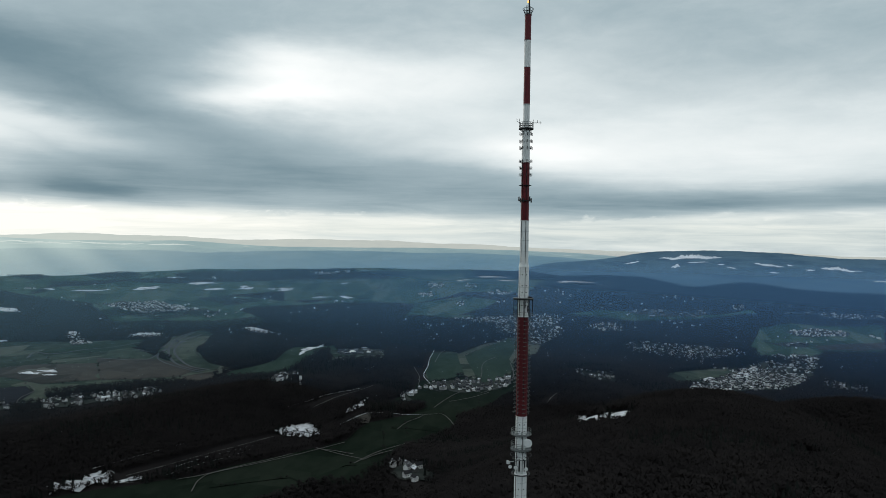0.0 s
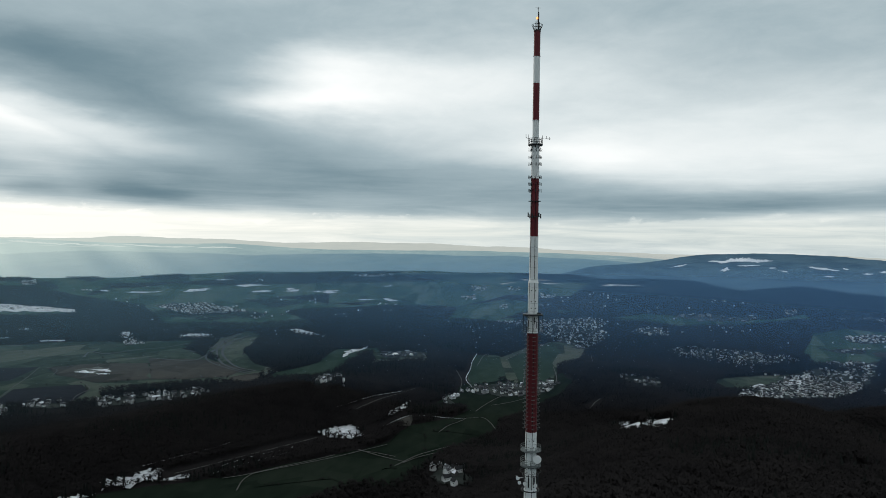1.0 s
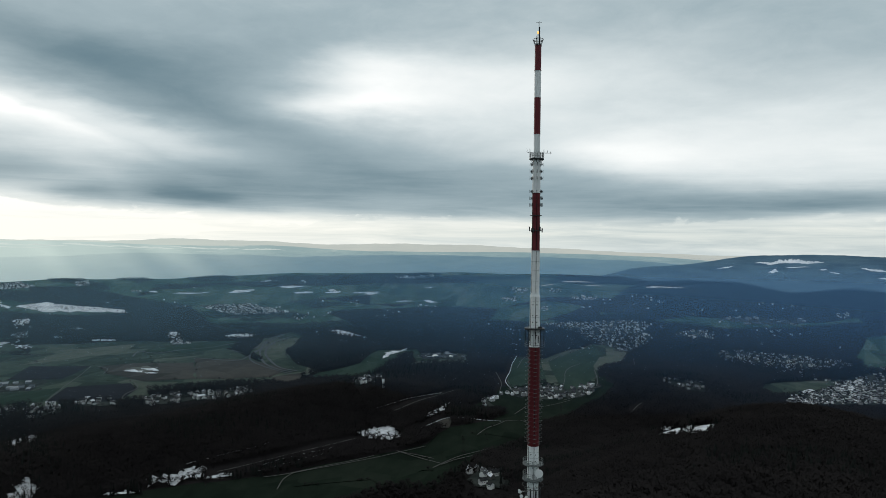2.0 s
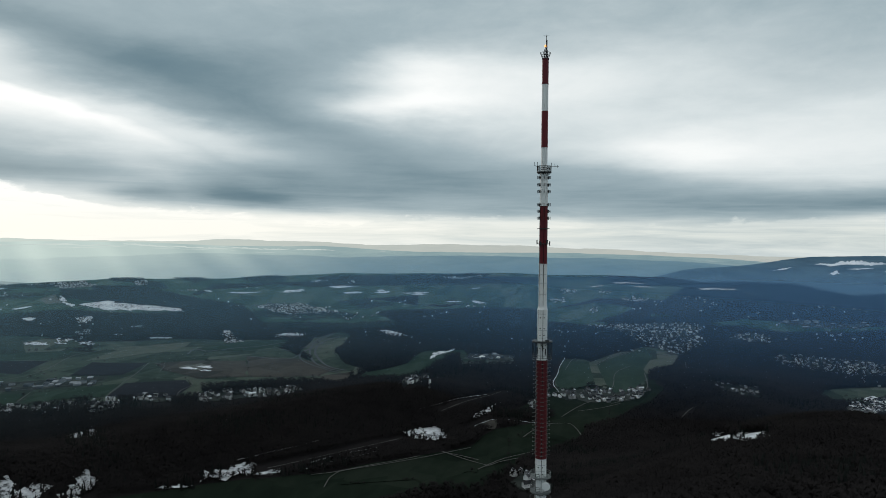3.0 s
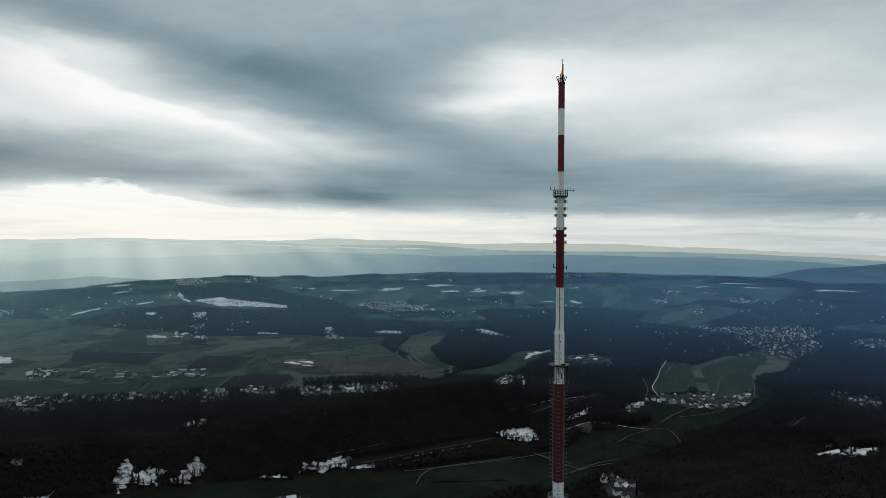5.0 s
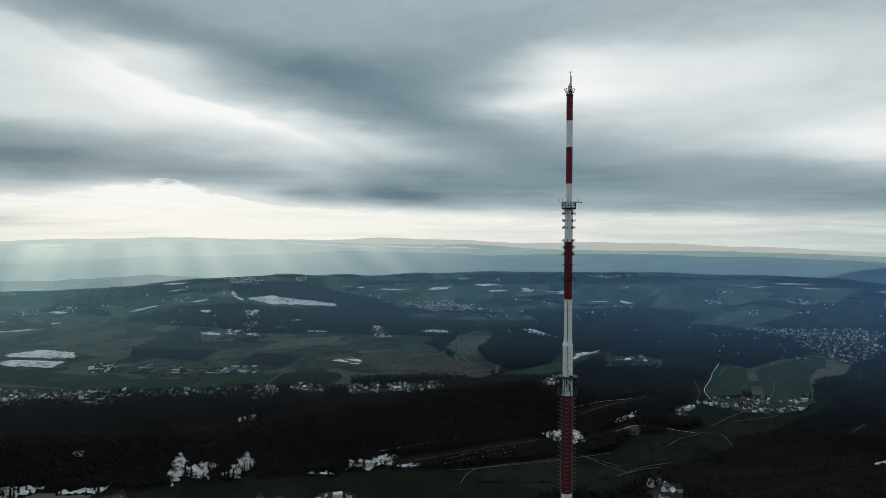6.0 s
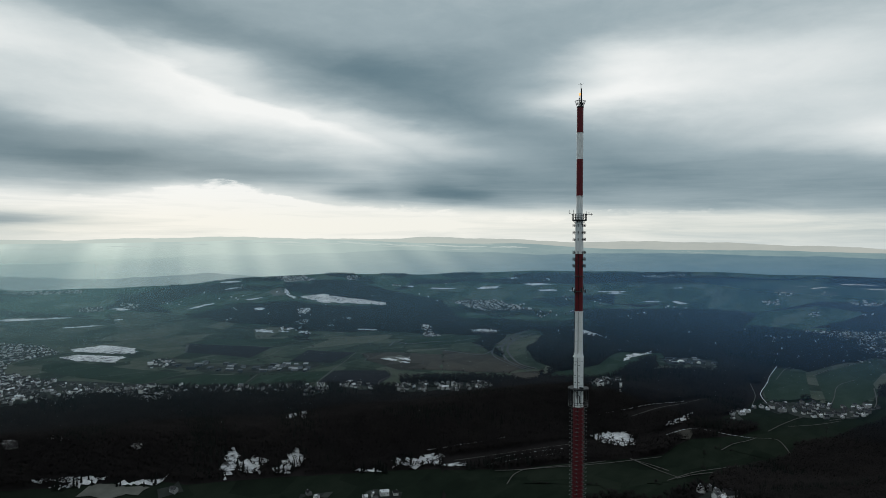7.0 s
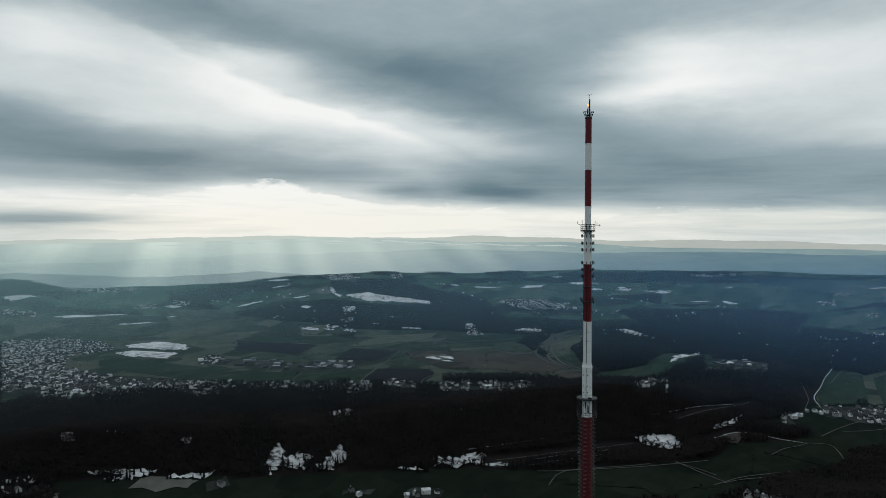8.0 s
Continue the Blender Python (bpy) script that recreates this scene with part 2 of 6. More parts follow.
M = {}
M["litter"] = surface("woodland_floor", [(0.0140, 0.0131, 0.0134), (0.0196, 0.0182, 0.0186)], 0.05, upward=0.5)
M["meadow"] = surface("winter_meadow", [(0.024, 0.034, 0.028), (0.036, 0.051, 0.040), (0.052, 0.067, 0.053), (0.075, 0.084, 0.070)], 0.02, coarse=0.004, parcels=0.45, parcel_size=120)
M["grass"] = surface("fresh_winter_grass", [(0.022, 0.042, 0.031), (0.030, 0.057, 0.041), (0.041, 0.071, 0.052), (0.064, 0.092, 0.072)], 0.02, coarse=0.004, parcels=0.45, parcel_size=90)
M["grain"] = surface("winter_grain_lighter", [(0.019, 0.032, 0.024), (0.025, 0.041, 0.031), (0.034, 0.052, 0.041)], 0.03, stretch=(1, 0.5, 1), parcels=0.25, parcel_size=90)
# darker copy for near valley meadows and grain, with shade in the colour
M["green"] = surface("near_winter_fields_shaded", [(0.0080, 0.0120, 0.0092), (0.0108, 0.0164, 0.0120), (0.0160, 0.0216, 0.0164)], 0.03, stretch=(1, 0.5, 1), parcels=0.25, parcel_size=70)
M["plough"] = surface("ploughed_soil", [(0.0155, 0.0165, 0.0205), (0.024, 0.025, 0.030)], 0.05, stretch=(0.4, 1, 1))
M["brown"] = surface("brown_grass", [(0.034, 0.034, 0.031), (0.045, 0.044, 0.040), (0.060, 0.057, 0.051)], 0.03, parcels=0.4, parcel_size=90)
M["pale"] = surface("bleached_stubble", [(0.07, 0.075, 0.068), (0.13, 0.135, 0.125)], 0.05)
M["snow"] = surface("old_snow", [(0.05, 0.052, 0.055), (0.44, 0.46, 0.49), (0.74, 0.76, 0.79)], 0.09, rough=0.6, positions=[0.38, 0.46, 0.62])
M["road"] = surface("gravel_road", [(0.055, 0.056, 0.055), (0.125, 0.123, 0.118)], 0.12)
M["asphalt"] = surface("asphalt", [(0.050, 0.054, 0.058), (0.095, 0.100, 0.104)], 0.1)
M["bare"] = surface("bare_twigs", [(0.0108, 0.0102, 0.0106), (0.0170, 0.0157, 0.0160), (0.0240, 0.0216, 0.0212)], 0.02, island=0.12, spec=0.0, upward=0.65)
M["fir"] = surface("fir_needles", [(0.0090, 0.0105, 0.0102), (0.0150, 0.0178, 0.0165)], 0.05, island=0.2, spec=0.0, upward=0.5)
M["bark"] = surface("bark", [(0.02, 0.017, 0.014), (0.05, 0.042, 0.035)], 1.5, stretch=(1, 1, 0.2))
M["garden"] = surface("village_gardens", [(0.018, 0.021, 0.021), (0.029, 0.034, 0.032), (0.050, 0.056, 0.052)], 0.03, coarse=0.01, parcels=0.3, parcel_size=40)
M["wall"] = surface("house_plaster", [(0.10, 0.10, 0.10), (0.30, 0.30, 0.30), (0.74, 0.74, 0.74)], 0.05, island=0.5, random_ob=0.5, positions=[0.26, 0.47, 0.62])
M["hall"] = surface("hall_cladding", [(0.05, 0.058, 0.068), (0.10, 0.112, 0.125), (0.26, 0.28, 0.30)], 0.05, random_ob=0.6)
M["roof"] = surface("roof_tiles", [(0.016, 0.017, 0.019), (0.036, 0.036, 0.040), (0.11, 0.115, 0.125), (0.62, 0.64, 0.68)], 0.2, rough=0.7, spec=0.08, island=0.55, random_ob=0.55, positions=[0.25, 0.46, 0.56, 0.62])
M["steel_white"] = surface("white_mast_paint", [(0.62, 0.64, 0.64), (0.80, 0.81, 0.80)], 2.5, coarse=1.1, rough=0.45, spec=0.3, stretch=(1, 1, 0.3), bump=0.03)
M["steel_red"] = surface("red_mast_paint", [(0.095, 0.006, 0.011), (0.135, 0.009, 0.016)], 2.5, coarse=1.1, rough=0.45, spec=0.3, stretch=(1, 1, 0.3), bump=0.03)
M["steel_rust"] = surface("weathered_red_mast_paint", [(0.070, 0.006, 0.009), (0.108, 0.009, 0.013)], 2.5, coarse=1.1, rough=0.6, spec=0.3, stretch=(1, 1, 0.3))
M["steel_dark"] = surface("dark_galvanised_steel", [(0.014, 0.016, 0.018), (0.034, 0.037, 0.04)], 2.0, rough=0.5, spec=0.3, metal=0.3)
M["steel_mid"] = surface("dull_galvanised_steel", [(0.075, 0.088, 0.088), (0.14, 0.155, 0.155)], 2.0, rough=0.55, spec=0.3, metal=0.2)
M["steel_grey"] = surface("galvanised_steel", [(0.15, 0.18, 0.18), (0.27, 0.30, 0.30)], 2.0, rough=0.5, spec=0.3, metal=0.2)
M["dish"] = surface("dish_shell", [(0.62, 0.64, 0.64), (0.74, 0.75, 0.75)], 1.0, rough=0.4, spec=0.3)
M["cable"] = surface("black_cable", [(0.012, 0.012, 0.013), (0.03, 0.03, 0.032)], 3.0, rough=0.6)
glow = bpy.data.materials.new("obstruction_lamp_glow")
glow.use_nodes = True
gb = glow.node_tree.nodes["Principled BSDF"]
gb.inputs["Base Color"].default_value, gb.inputs["Emission Color"].default_value, gb.inputs["Emission Strength"].default_value = (0.9, 0.3, 0.1, 1), (1.0, 0.32, 0.08, 1), 2.0
M["glow"] = glow


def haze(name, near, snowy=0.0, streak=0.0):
    """Distant land behind kilometres of lit air: a plain backdrop, the haze painted into its emission colour."""
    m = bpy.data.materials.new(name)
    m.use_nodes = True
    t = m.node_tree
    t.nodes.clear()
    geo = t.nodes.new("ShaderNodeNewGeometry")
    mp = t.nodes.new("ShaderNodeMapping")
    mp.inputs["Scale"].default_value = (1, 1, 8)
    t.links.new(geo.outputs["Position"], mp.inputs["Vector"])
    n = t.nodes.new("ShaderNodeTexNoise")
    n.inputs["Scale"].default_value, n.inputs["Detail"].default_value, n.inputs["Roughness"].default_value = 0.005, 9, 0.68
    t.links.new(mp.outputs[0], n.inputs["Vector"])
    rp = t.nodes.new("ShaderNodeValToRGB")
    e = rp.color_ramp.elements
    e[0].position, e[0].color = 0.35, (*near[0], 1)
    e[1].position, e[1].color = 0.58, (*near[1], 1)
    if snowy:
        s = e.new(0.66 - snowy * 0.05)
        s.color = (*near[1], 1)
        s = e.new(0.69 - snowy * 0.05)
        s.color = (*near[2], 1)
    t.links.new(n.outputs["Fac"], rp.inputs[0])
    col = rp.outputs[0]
    # sun-side brightening of the air, painted into the colour by bearing
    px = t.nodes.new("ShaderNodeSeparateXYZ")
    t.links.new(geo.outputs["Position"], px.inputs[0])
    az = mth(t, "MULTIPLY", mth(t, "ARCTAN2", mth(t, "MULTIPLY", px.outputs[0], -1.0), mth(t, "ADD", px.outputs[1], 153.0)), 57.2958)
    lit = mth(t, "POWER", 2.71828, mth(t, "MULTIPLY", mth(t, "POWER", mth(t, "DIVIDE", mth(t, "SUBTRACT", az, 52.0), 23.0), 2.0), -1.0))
    # sunbeams painted as pale streaks by bearing, leaning a little with height
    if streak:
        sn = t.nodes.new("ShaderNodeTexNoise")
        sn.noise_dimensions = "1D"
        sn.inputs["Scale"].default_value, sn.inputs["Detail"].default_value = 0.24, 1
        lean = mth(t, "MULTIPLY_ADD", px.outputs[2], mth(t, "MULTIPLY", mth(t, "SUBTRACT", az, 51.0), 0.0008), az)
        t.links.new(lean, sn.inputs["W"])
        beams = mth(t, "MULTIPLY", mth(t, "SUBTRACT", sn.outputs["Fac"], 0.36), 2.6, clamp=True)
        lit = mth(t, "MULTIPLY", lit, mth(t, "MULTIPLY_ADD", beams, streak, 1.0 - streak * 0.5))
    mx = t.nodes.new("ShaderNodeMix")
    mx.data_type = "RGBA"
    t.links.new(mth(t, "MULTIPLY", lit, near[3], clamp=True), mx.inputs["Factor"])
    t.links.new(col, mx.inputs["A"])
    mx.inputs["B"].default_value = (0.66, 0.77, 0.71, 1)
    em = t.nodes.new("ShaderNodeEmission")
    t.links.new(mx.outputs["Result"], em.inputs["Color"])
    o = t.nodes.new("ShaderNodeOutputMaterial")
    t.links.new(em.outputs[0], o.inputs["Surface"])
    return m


# backdrop glows; each step farther has more haze painted into its colour
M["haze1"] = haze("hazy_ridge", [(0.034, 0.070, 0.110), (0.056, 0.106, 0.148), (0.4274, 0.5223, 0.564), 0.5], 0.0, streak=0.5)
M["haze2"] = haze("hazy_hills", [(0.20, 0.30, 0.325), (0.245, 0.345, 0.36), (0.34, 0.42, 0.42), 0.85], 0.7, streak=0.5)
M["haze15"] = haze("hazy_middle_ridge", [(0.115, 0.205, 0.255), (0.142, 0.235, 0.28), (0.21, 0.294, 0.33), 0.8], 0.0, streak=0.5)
# snow that glows: its brightness and the haze are painted as emission
M["ridge_snow"] = haze("snow_glow_blue_haze", [(0.30, 0.37, 0.44), (0.48, 0.55, 0.60), (0.5, 0.5, 0.5), 0.1], 0.0)
M["hazy_snow"] = haze("snow_glow_pale_haze", [(0.42, 0.50, 0.49), (0.58, 0.65, 0.62), (0.5, 0.5, 0.5), 0.3], 0.0)
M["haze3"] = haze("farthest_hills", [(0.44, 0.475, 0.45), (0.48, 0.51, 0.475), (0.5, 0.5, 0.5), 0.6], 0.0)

# ---- helpers for meshes ----
def mesh_object(name, verts, faces, material, parent=None, label="", smooth=False):
    me = bpy.data.meshes.new(name)
    me.from_pydata([tuple(v) for v in verts], [], [tuple(f) for f in faces])
    me.materials.append(material)
    if smooth:
        me.polygons.foreach_set("use_smooth", [True] * len(me.polygons))
    me.update()
    ob = new(name, me)
    ob.parent = parent
    if label:
        ob["label"] = label
    return ob


def part(name, bm, material, parent, label="", smooth=False):
    me = bpy.data.meshes.new(name)
    if smooth:  # rounded faces, crisp corners
        bm.normal_update()
        for e in bm.edges:
            e.smooth = len(e.link_faces) != 2 or e.calc_face_angle(0) < 0.7
    bm.to_mesh(me)
    bm.free()
    me.materials.append(material)
    if smooth:
        me.polygons.foreach_set("use_smooth", [True] * len(me.polygons))
    ob = new(name, me)
    ob.parent = parent
    if label:
        ob["label"] = label
    return ob


def triangles(name, verts, tris, material):
    """One large mesh of triangles from arrays."""
    me = bpy.data.meshes.new(name)
    me.vertices.add(len(verts))
    me.vertices.foreach_set("co", np.ascontiguousarray(verts, np.float32).ravel())
    me.loops.add(3 * len(tris))
    me.loops.foreach_set("vertex_index", np.ascontiguousarray(tris, np.int32).ravel())
    me.polygons.add(len(tris))
    me.polygons.foreach_set("loop_start", np.arange(0, 3 * len(tris), 3, dtype=np.int32))
    me.update(calc_edges=True)
    me.materials.append(material)
    return new(name, me)


# ---- the land ----
def ramp(a, b, v):
    s = np.clip((v - a) / (b - a), 0, 1)
    return s * s * (3 - 2 * s)


def along(x, y, a, b):
    """Distance from the line a-b in plan, and how far along it."""
    (ax, ay), (bx, by) = a[:2], b[:2]
    t = np.clip(((x - ax) * (bx - ax) + (y - ay) * (by - ay)) / ((bx - ax) ** 2 + (by - ay) ** 2), 0, 1)
    return np.hypot(x - ax - t * (bx - ax), y - ay - t * (by - ay)), t


# crest of the wooded mountain that carries the mast, and the lesser hills (x, y, radius x, radius y, height)
SPINE = [(-700, -1800, -60), (-200, -500, -10), (0, 0, 0), (340, 900, -125), (640, 1500, -350)]
HILLS = [(-230, 990, 150, 130, 70), (-700, 2420, 320, 210, 40), (-480, 3100, 540, 270, 55), (330, 2350, 260, 480, 60),
         (1030, 1600, 300, 330, 112), (-2600, 3150, 620, 500, 30), (-1500, 3950, 900, 260, 35), (700, 3950, 700, 300, 45), (-4030, 1590, 230, 210, 95)]
# height of the far rise by bearing
RIM = ((-36, -28.9, -26.0, -23.1, -19.6, -17.2, -15.8, -14.3, -12.2, -8.7, -5.7, -3, 10, 18, 25, 44, 54, 70), (-203, -193, -194, -187, -164, -189, -204, -190, -158, -139, -152, -124, -118, -142, -162, -168, -182, -182))


def ground(x, y):
    """Height of the land in plan."""
    x, y = np.asarray(x, float), np.asarray(y, float)
    dx, dy = x - 25, y + 153
    r, az = np.hypot(dx, dy), np.degrees(np.arctan2(-dx, dy))
    z = -332 - 0.04 * np.clip(x + 1500, 0, 2600)
    left = ramp(44, 54, az)
    rim = np.interp(az, RIM[0], RIM[1])
    z = z + (rim - z) * np.clip((r - 3150 - 250 * left) / 1400, 0, 1) - 110 * ramp(4570, 4800, r)
    lift = 0 * x
    for a, b in zip(SPINE, SPINE[1:]):
        d, t = along(x, y, a, b)
        lift = np.maximum(lift, (a[2] + t * (b[2] - a[2]) - z) * np.exp(-((d / 430) ** 2)))
    z = z + lift
    for cx, cy, rx, ry, h in HILLS:
        z = z + h * np.exp(-(((x - cx) / rx) ** 2) - ((y - cy) / ry) ** 2)
    d = np.minimum(along(x, y, (-1400, 560), (-1050, 950))[0], along(x, y, (-1050, 950), (-600, 1850))[0])
    z = z + 48 * np.exp(-((d / 180) ** 2))
    return z + 4 * np.sin(x / 117 + 1.3 * np.sin(y / 191)) * np.sin(y / 143 + x / 407)


def polar(az, r):
    a = np.radians(az)
    return 25 - np.sin(a) * r, -153 + np.cos(a) * r


def land_sheet():
    az = np.concatenate([np.arange(-36, 71, 0.22), np.arange(71, 324, 4.0)])
    r = np.concatenate([[0.02], np.geomspace(40, 4900, 330)])
    A, R = np.meshgrid(az, r)
    x, y = polar(A, R)
    z = ground(x, y)
    n, k = len(az), len(r)
    v = np.stack([x.ravel(), y.ravel(), z.ravel()], -1)
    i, j = np.meshgrid(np.arange(n), np.arange(k - 1))
    a, b = (j * n + i).ravel(), (j * n + (i + 1) % n).ravel()
    tris = np.concatenate([np.stack([a, b, b + n], -1), np.stack([a, b + n, a + n], -1)])
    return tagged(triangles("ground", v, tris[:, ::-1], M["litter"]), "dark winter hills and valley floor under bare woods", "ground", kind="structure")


land = land_sheet()


def far_slopes(az0, az1, material, label):
    """Open grassland on the distant rise, laid over the ground sheet."""
    A, R = np.meshgrid(np.arange(az0, az1 + 0.1, 0.22), np.geomspace(3330, 4640, 70))
    x, y = polar(A, R)
    z = ground(x, y) + 1.0
    k, n = A.shape
    i, j = np.meshgrid(np.arange(n - 1), np.arange(k - 1))
    a = (j * n + i).ravel()
    tris = np.concatenate([np.stack([a, a + 1, a + n + 1], -1), np.stack([a, a + n + 1, a + n], -1)])
    ob = triangles("distant_slopes", np.stack([x.ravel(), y.ravel(), z.ravel()], -1), tris[:, ::-1], M[material])
    ob.data.polygons.foreach_set("use_smooth", [True] * len(tris))
    return tagged(ob, label, "ground", kind="structure")


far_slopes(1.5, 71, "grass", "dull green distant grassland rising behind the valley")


land.data.polygons.foreach_set("use_smooth", [True] * len(land.data.polygons))


MEADOWS, GREEN_FIELDS, PLOUGHED_FIELDS, BROWN_FIELDS, PALE_FIELDS, SNOW, SNOW_UNDER_TREES, FAR_WOODS, VILLAGES, WORKS = ([] for k in range(10))
ROADS = []


def plot(kind, *corners):
    # corners in plan, metres
    kind.append(list(corners))


def way(width, *points):
    # a road or track: its width and course in plan
    ROADS.append((width, list(points)))


plot(MEADOWS, (-1258, 492), (-1200, 550), (-1146, 614), (-1074, 686), (-1028, 710), (-994, 754), (-926, 828), (-876, 886), (-808, 962), (-698, 1094), (-550, 850), (-844, 658), (-1044, 576), (-1186, 456))
plot(MEADOWS, (-696, 1090), (-564, 1196), (-482, 1280), (-404, 1392), (-338, 1470), (-326, 1578), (-304, 1646), (-212, 1752), (-184, 1834), (-146, 2008), (-92, 2090), (-6, 2132), (-12, 2044), (-84, 1728), (-76, 1666), (-118, 1562), (-168, 1452), (-210, 1374), (-170, 978), (-204, 918), (-394, 990), (-600, 932))
plot(MEADOWS, (-1982, 694), (-2048, 858), (-1858, 976), (-1786, 1134), (-1532, 1342), (-1366, 1518), (-1188, 1644), (-1650, 2304), (-1860, 2198), (-2194, 1964), (-2388, 1826), (-3076, 1898), (-3270, 1766), (-3684, 1404))
plot(MEADOWS, (-1392, 1428), (-1338, 1526), (-1252, 1706), (-1080, 1892), (-900, 1986), (-902, 2126), (-1046, 2160), (-1262, 2356), (-1526, 2564), (-1732, 2496), (-1958, 2392), (-2122, 2256))
plot(MEADOWS, (-3196, 1948), (-3174, 2062), (-2994, 2184), (-2812, 2180), (-2522, 2170), (-2182, 2236), (-2006, 2144), (-2358, 1934), (-2350, 1766), (-2958, 1834))
plot(MEADOWS, (-298, 1854), (-252, 2010), (-218, 2212), (-50, 2308), (120, 2396), (154, 2232), (106, 2080), (50, 2002), (6, 1886), (-72, 1746), (-122, 1860), (-202, 1890))
plot(MEADOWS, (-3734, 2384), (-3416, 2098), (-3398, 1926), (-3572, 1748), (-3812, 1748))
plot(MEADOWS, (-1226, 2356), (-1334, 2710), (-1268, 2868), (-1190, 2808), (-1108, 2426), (-980, 2230), (-888, 2178), (-886, 2090), (-1034, 2144))
plot(GREEN_FIELDS, (-246, 1602), (-170, 1756), (-112, 1780), (-78, 1658), (-96, 1594), (-206, 1614))
plot(GREEN_FIELDS, (-550, 1222), (-400, 1414), (-278, 1338), (-220, 984), (-392, 1200), (-530, 1130))
plot(GREEN_FIELDS, (-384, 1426), (-262, 1578), (-232, 1386), (-276, 1352))
plot(GREEN_FIELDS, (-226, 2698), (-124, 2740), (-80, 2312), (-192, 2200), (-220, 2322))
plot(GREEN_FIELDS, (-90, 2708), (100, 3080), (134, 2932), (88, 2620), (104, 2440), (38, 2220), (-14, 2204), (-42, 2314))
plot(GREEN_FIELDS, (-2424, 1212), (-2398, 1280), (-2110, 1332), (-1848, 1380), (-1844, 1188), (-1880, 1194), (-2114, 1146), (-2330, 1154))
plot(GREEN_FIELDS, (-2358, 1934), (-2060, 2106), (-1982, 1888), (-2366, 1798))
plot(GREEN_FIELDS, (-1788, 1378), (-1652, 1468), (-1588, 1368), (-1618, 1294), (-1796, 1208))
plot(GREEN_FIELDS, (-1628, 1480), (-1476, 1652), (-1412, 1500), (-1574, 1378))
plot(GREEN_FIELDS, (-1640, 2256), (-1576, 2498), (-1394, 2616), (-1346, 2454), (-1476, 2278))
plot(GREEN_FIELDS, (-868, 2022), (-864, 2136), (-756, 2280), (-724, 2662), (-642, 2732), (-590, 2558), (-682, 2184), (-726, 2102))
plot(GREEN_FIELDS, (-2842, 2572), (-2864, 2742), (-2706, 2688), (-2692, 2598), (-2876, 2384), (-2938, 2210), (-2958, 2350))
plot(GREEN_FIELDS, (-2298, 3256), (-2054, 3620), (-1728, 3696), (-1182, 3818), (-1132, 3654), (-1488, 3428), (-1874, 3292), (-2078, 3148))
plot(GREEN_FIELDS, (-1172, 3782), (-824, 3918), (-514, 4028), (-204, 4164), (364, 4116), (224, 3816), (-144, 3826), (-392, 3564), (-670, 3594), (-1074, 3462))
plot(GREEN_FIELDS, (-392, 3564), (-140, 3760), (62, 3684), (-124, 3404), (-400, 3158))
plot(PLOUGHED_FIELDS, (-2356, 1780), (-1968, 1874), (-1894, 1680), (-2194, 1632))
plot(PLOUGHED_FIELDS, (-1816, 1912), (-1624, 1968), (-1576, 1770), (-1736, 1728))
plot(PLOUGHED_FIELDS, (-1468, 1658), (-1340, 1778), (-1276, 1716), (-1242, 1590), (-1404, 1502))
plot(BROWN_FIELDS, (-368, 1616), (-348, 1704), (-314, 1730), (-308, 1634))
plot(BROWN_FIELDS, (-1376, 2214), (-1236, 2250), (-1168, 2248), (-982, 2164), (-996, 2032), (-1126, 1960), (-1204, 1930))
plot(BROWN_FIELDS, (-1596, 1964), (-1334, 2144), (-1204, 1930), (-1322, 1820), (-1484, 1866))
plot(BROWN_FIELDS, (-988, 2032), (-914, 2122), (-874, 2006), (-876, 1930), (-932, 1938))
plot(PALE_FIELDS, (-2864, 2742), (-2864, 2834), (-2700, 2712), (-2758, 2664))
plot(PALE_FIELDS, (-1480, 1944), (-1442, 2016), (-1370, 1976), (-1404, 1912))
plot(PALE_FIELDS, (-1146, 564), (-1150, 610), (-1072, 662), (-1068, 634), (-1098, 590))
plot(SNOW, (-2612, 1430), (-2588, 1546), (-2420, 1570), (-2336, 1520), (-2390, 1458), (-2556, 1404))
plot(SNOW, (-2498, 1310), (-2480, 1374), (-2374, 1416), (-2302, 1456), (-2244, 1360), (-2386, 1302))
plot(SNOW, (-2604, 2718), (-2546, 2846), (-2428, 2840), (-2132, 2870), (-2092, 2832), (-2276, 2754), (-2416, 2694))
plot(SNOW, (-2356, 2138), (-2288, 2150), (-2244, 2154), (-2284, 2120))
plot(SNOW, (-2156, 2218), (-2116, 2254), (-2110, 2220))
plot(SNOW, (-2348, 2130), (-2306, 2162), (-2238, 2144), (-2286, 2118))
plot(SNOW, (-2952, 2240), (-2988, 2326), (-2976, 2444), (-2942, 2402), (-2926, 2298))
plot(SNOW, (-3354, 2820), (-3264, 2902), (-3214, 2838), (-3282, 2790))
plot(SNOW, (-2820, 2828), (-2688, 2722), (-2620, 2714), (-2608, 2670), (-2750, 2740))
plot(SNOW, (-518, 1500), (-504, 1526), (-454, 1590), (-422, 1546), (-400, 1520), (-460, 1478), (-492, 1476))
plot(SNOW, (-388, 1714), (-374, 1790), (-350, 1898), (-358, 1822), (-342, 1824), (-376, 1712))
plot(SNOW, (-794, 1038), (-768, 1086), (-752, 1140), (-730, 1148), (-714, 1106), (-780, 1030))
plot(SNOW, (-1044, 810), (-1064, 854), (-1038, 844), (-1000, 804), (-986, 766), (-1012, 778))
plot(SNOW, (-1010, 828), (-1006, 860), (-978, 848), (-952, 822), (-984, 802))
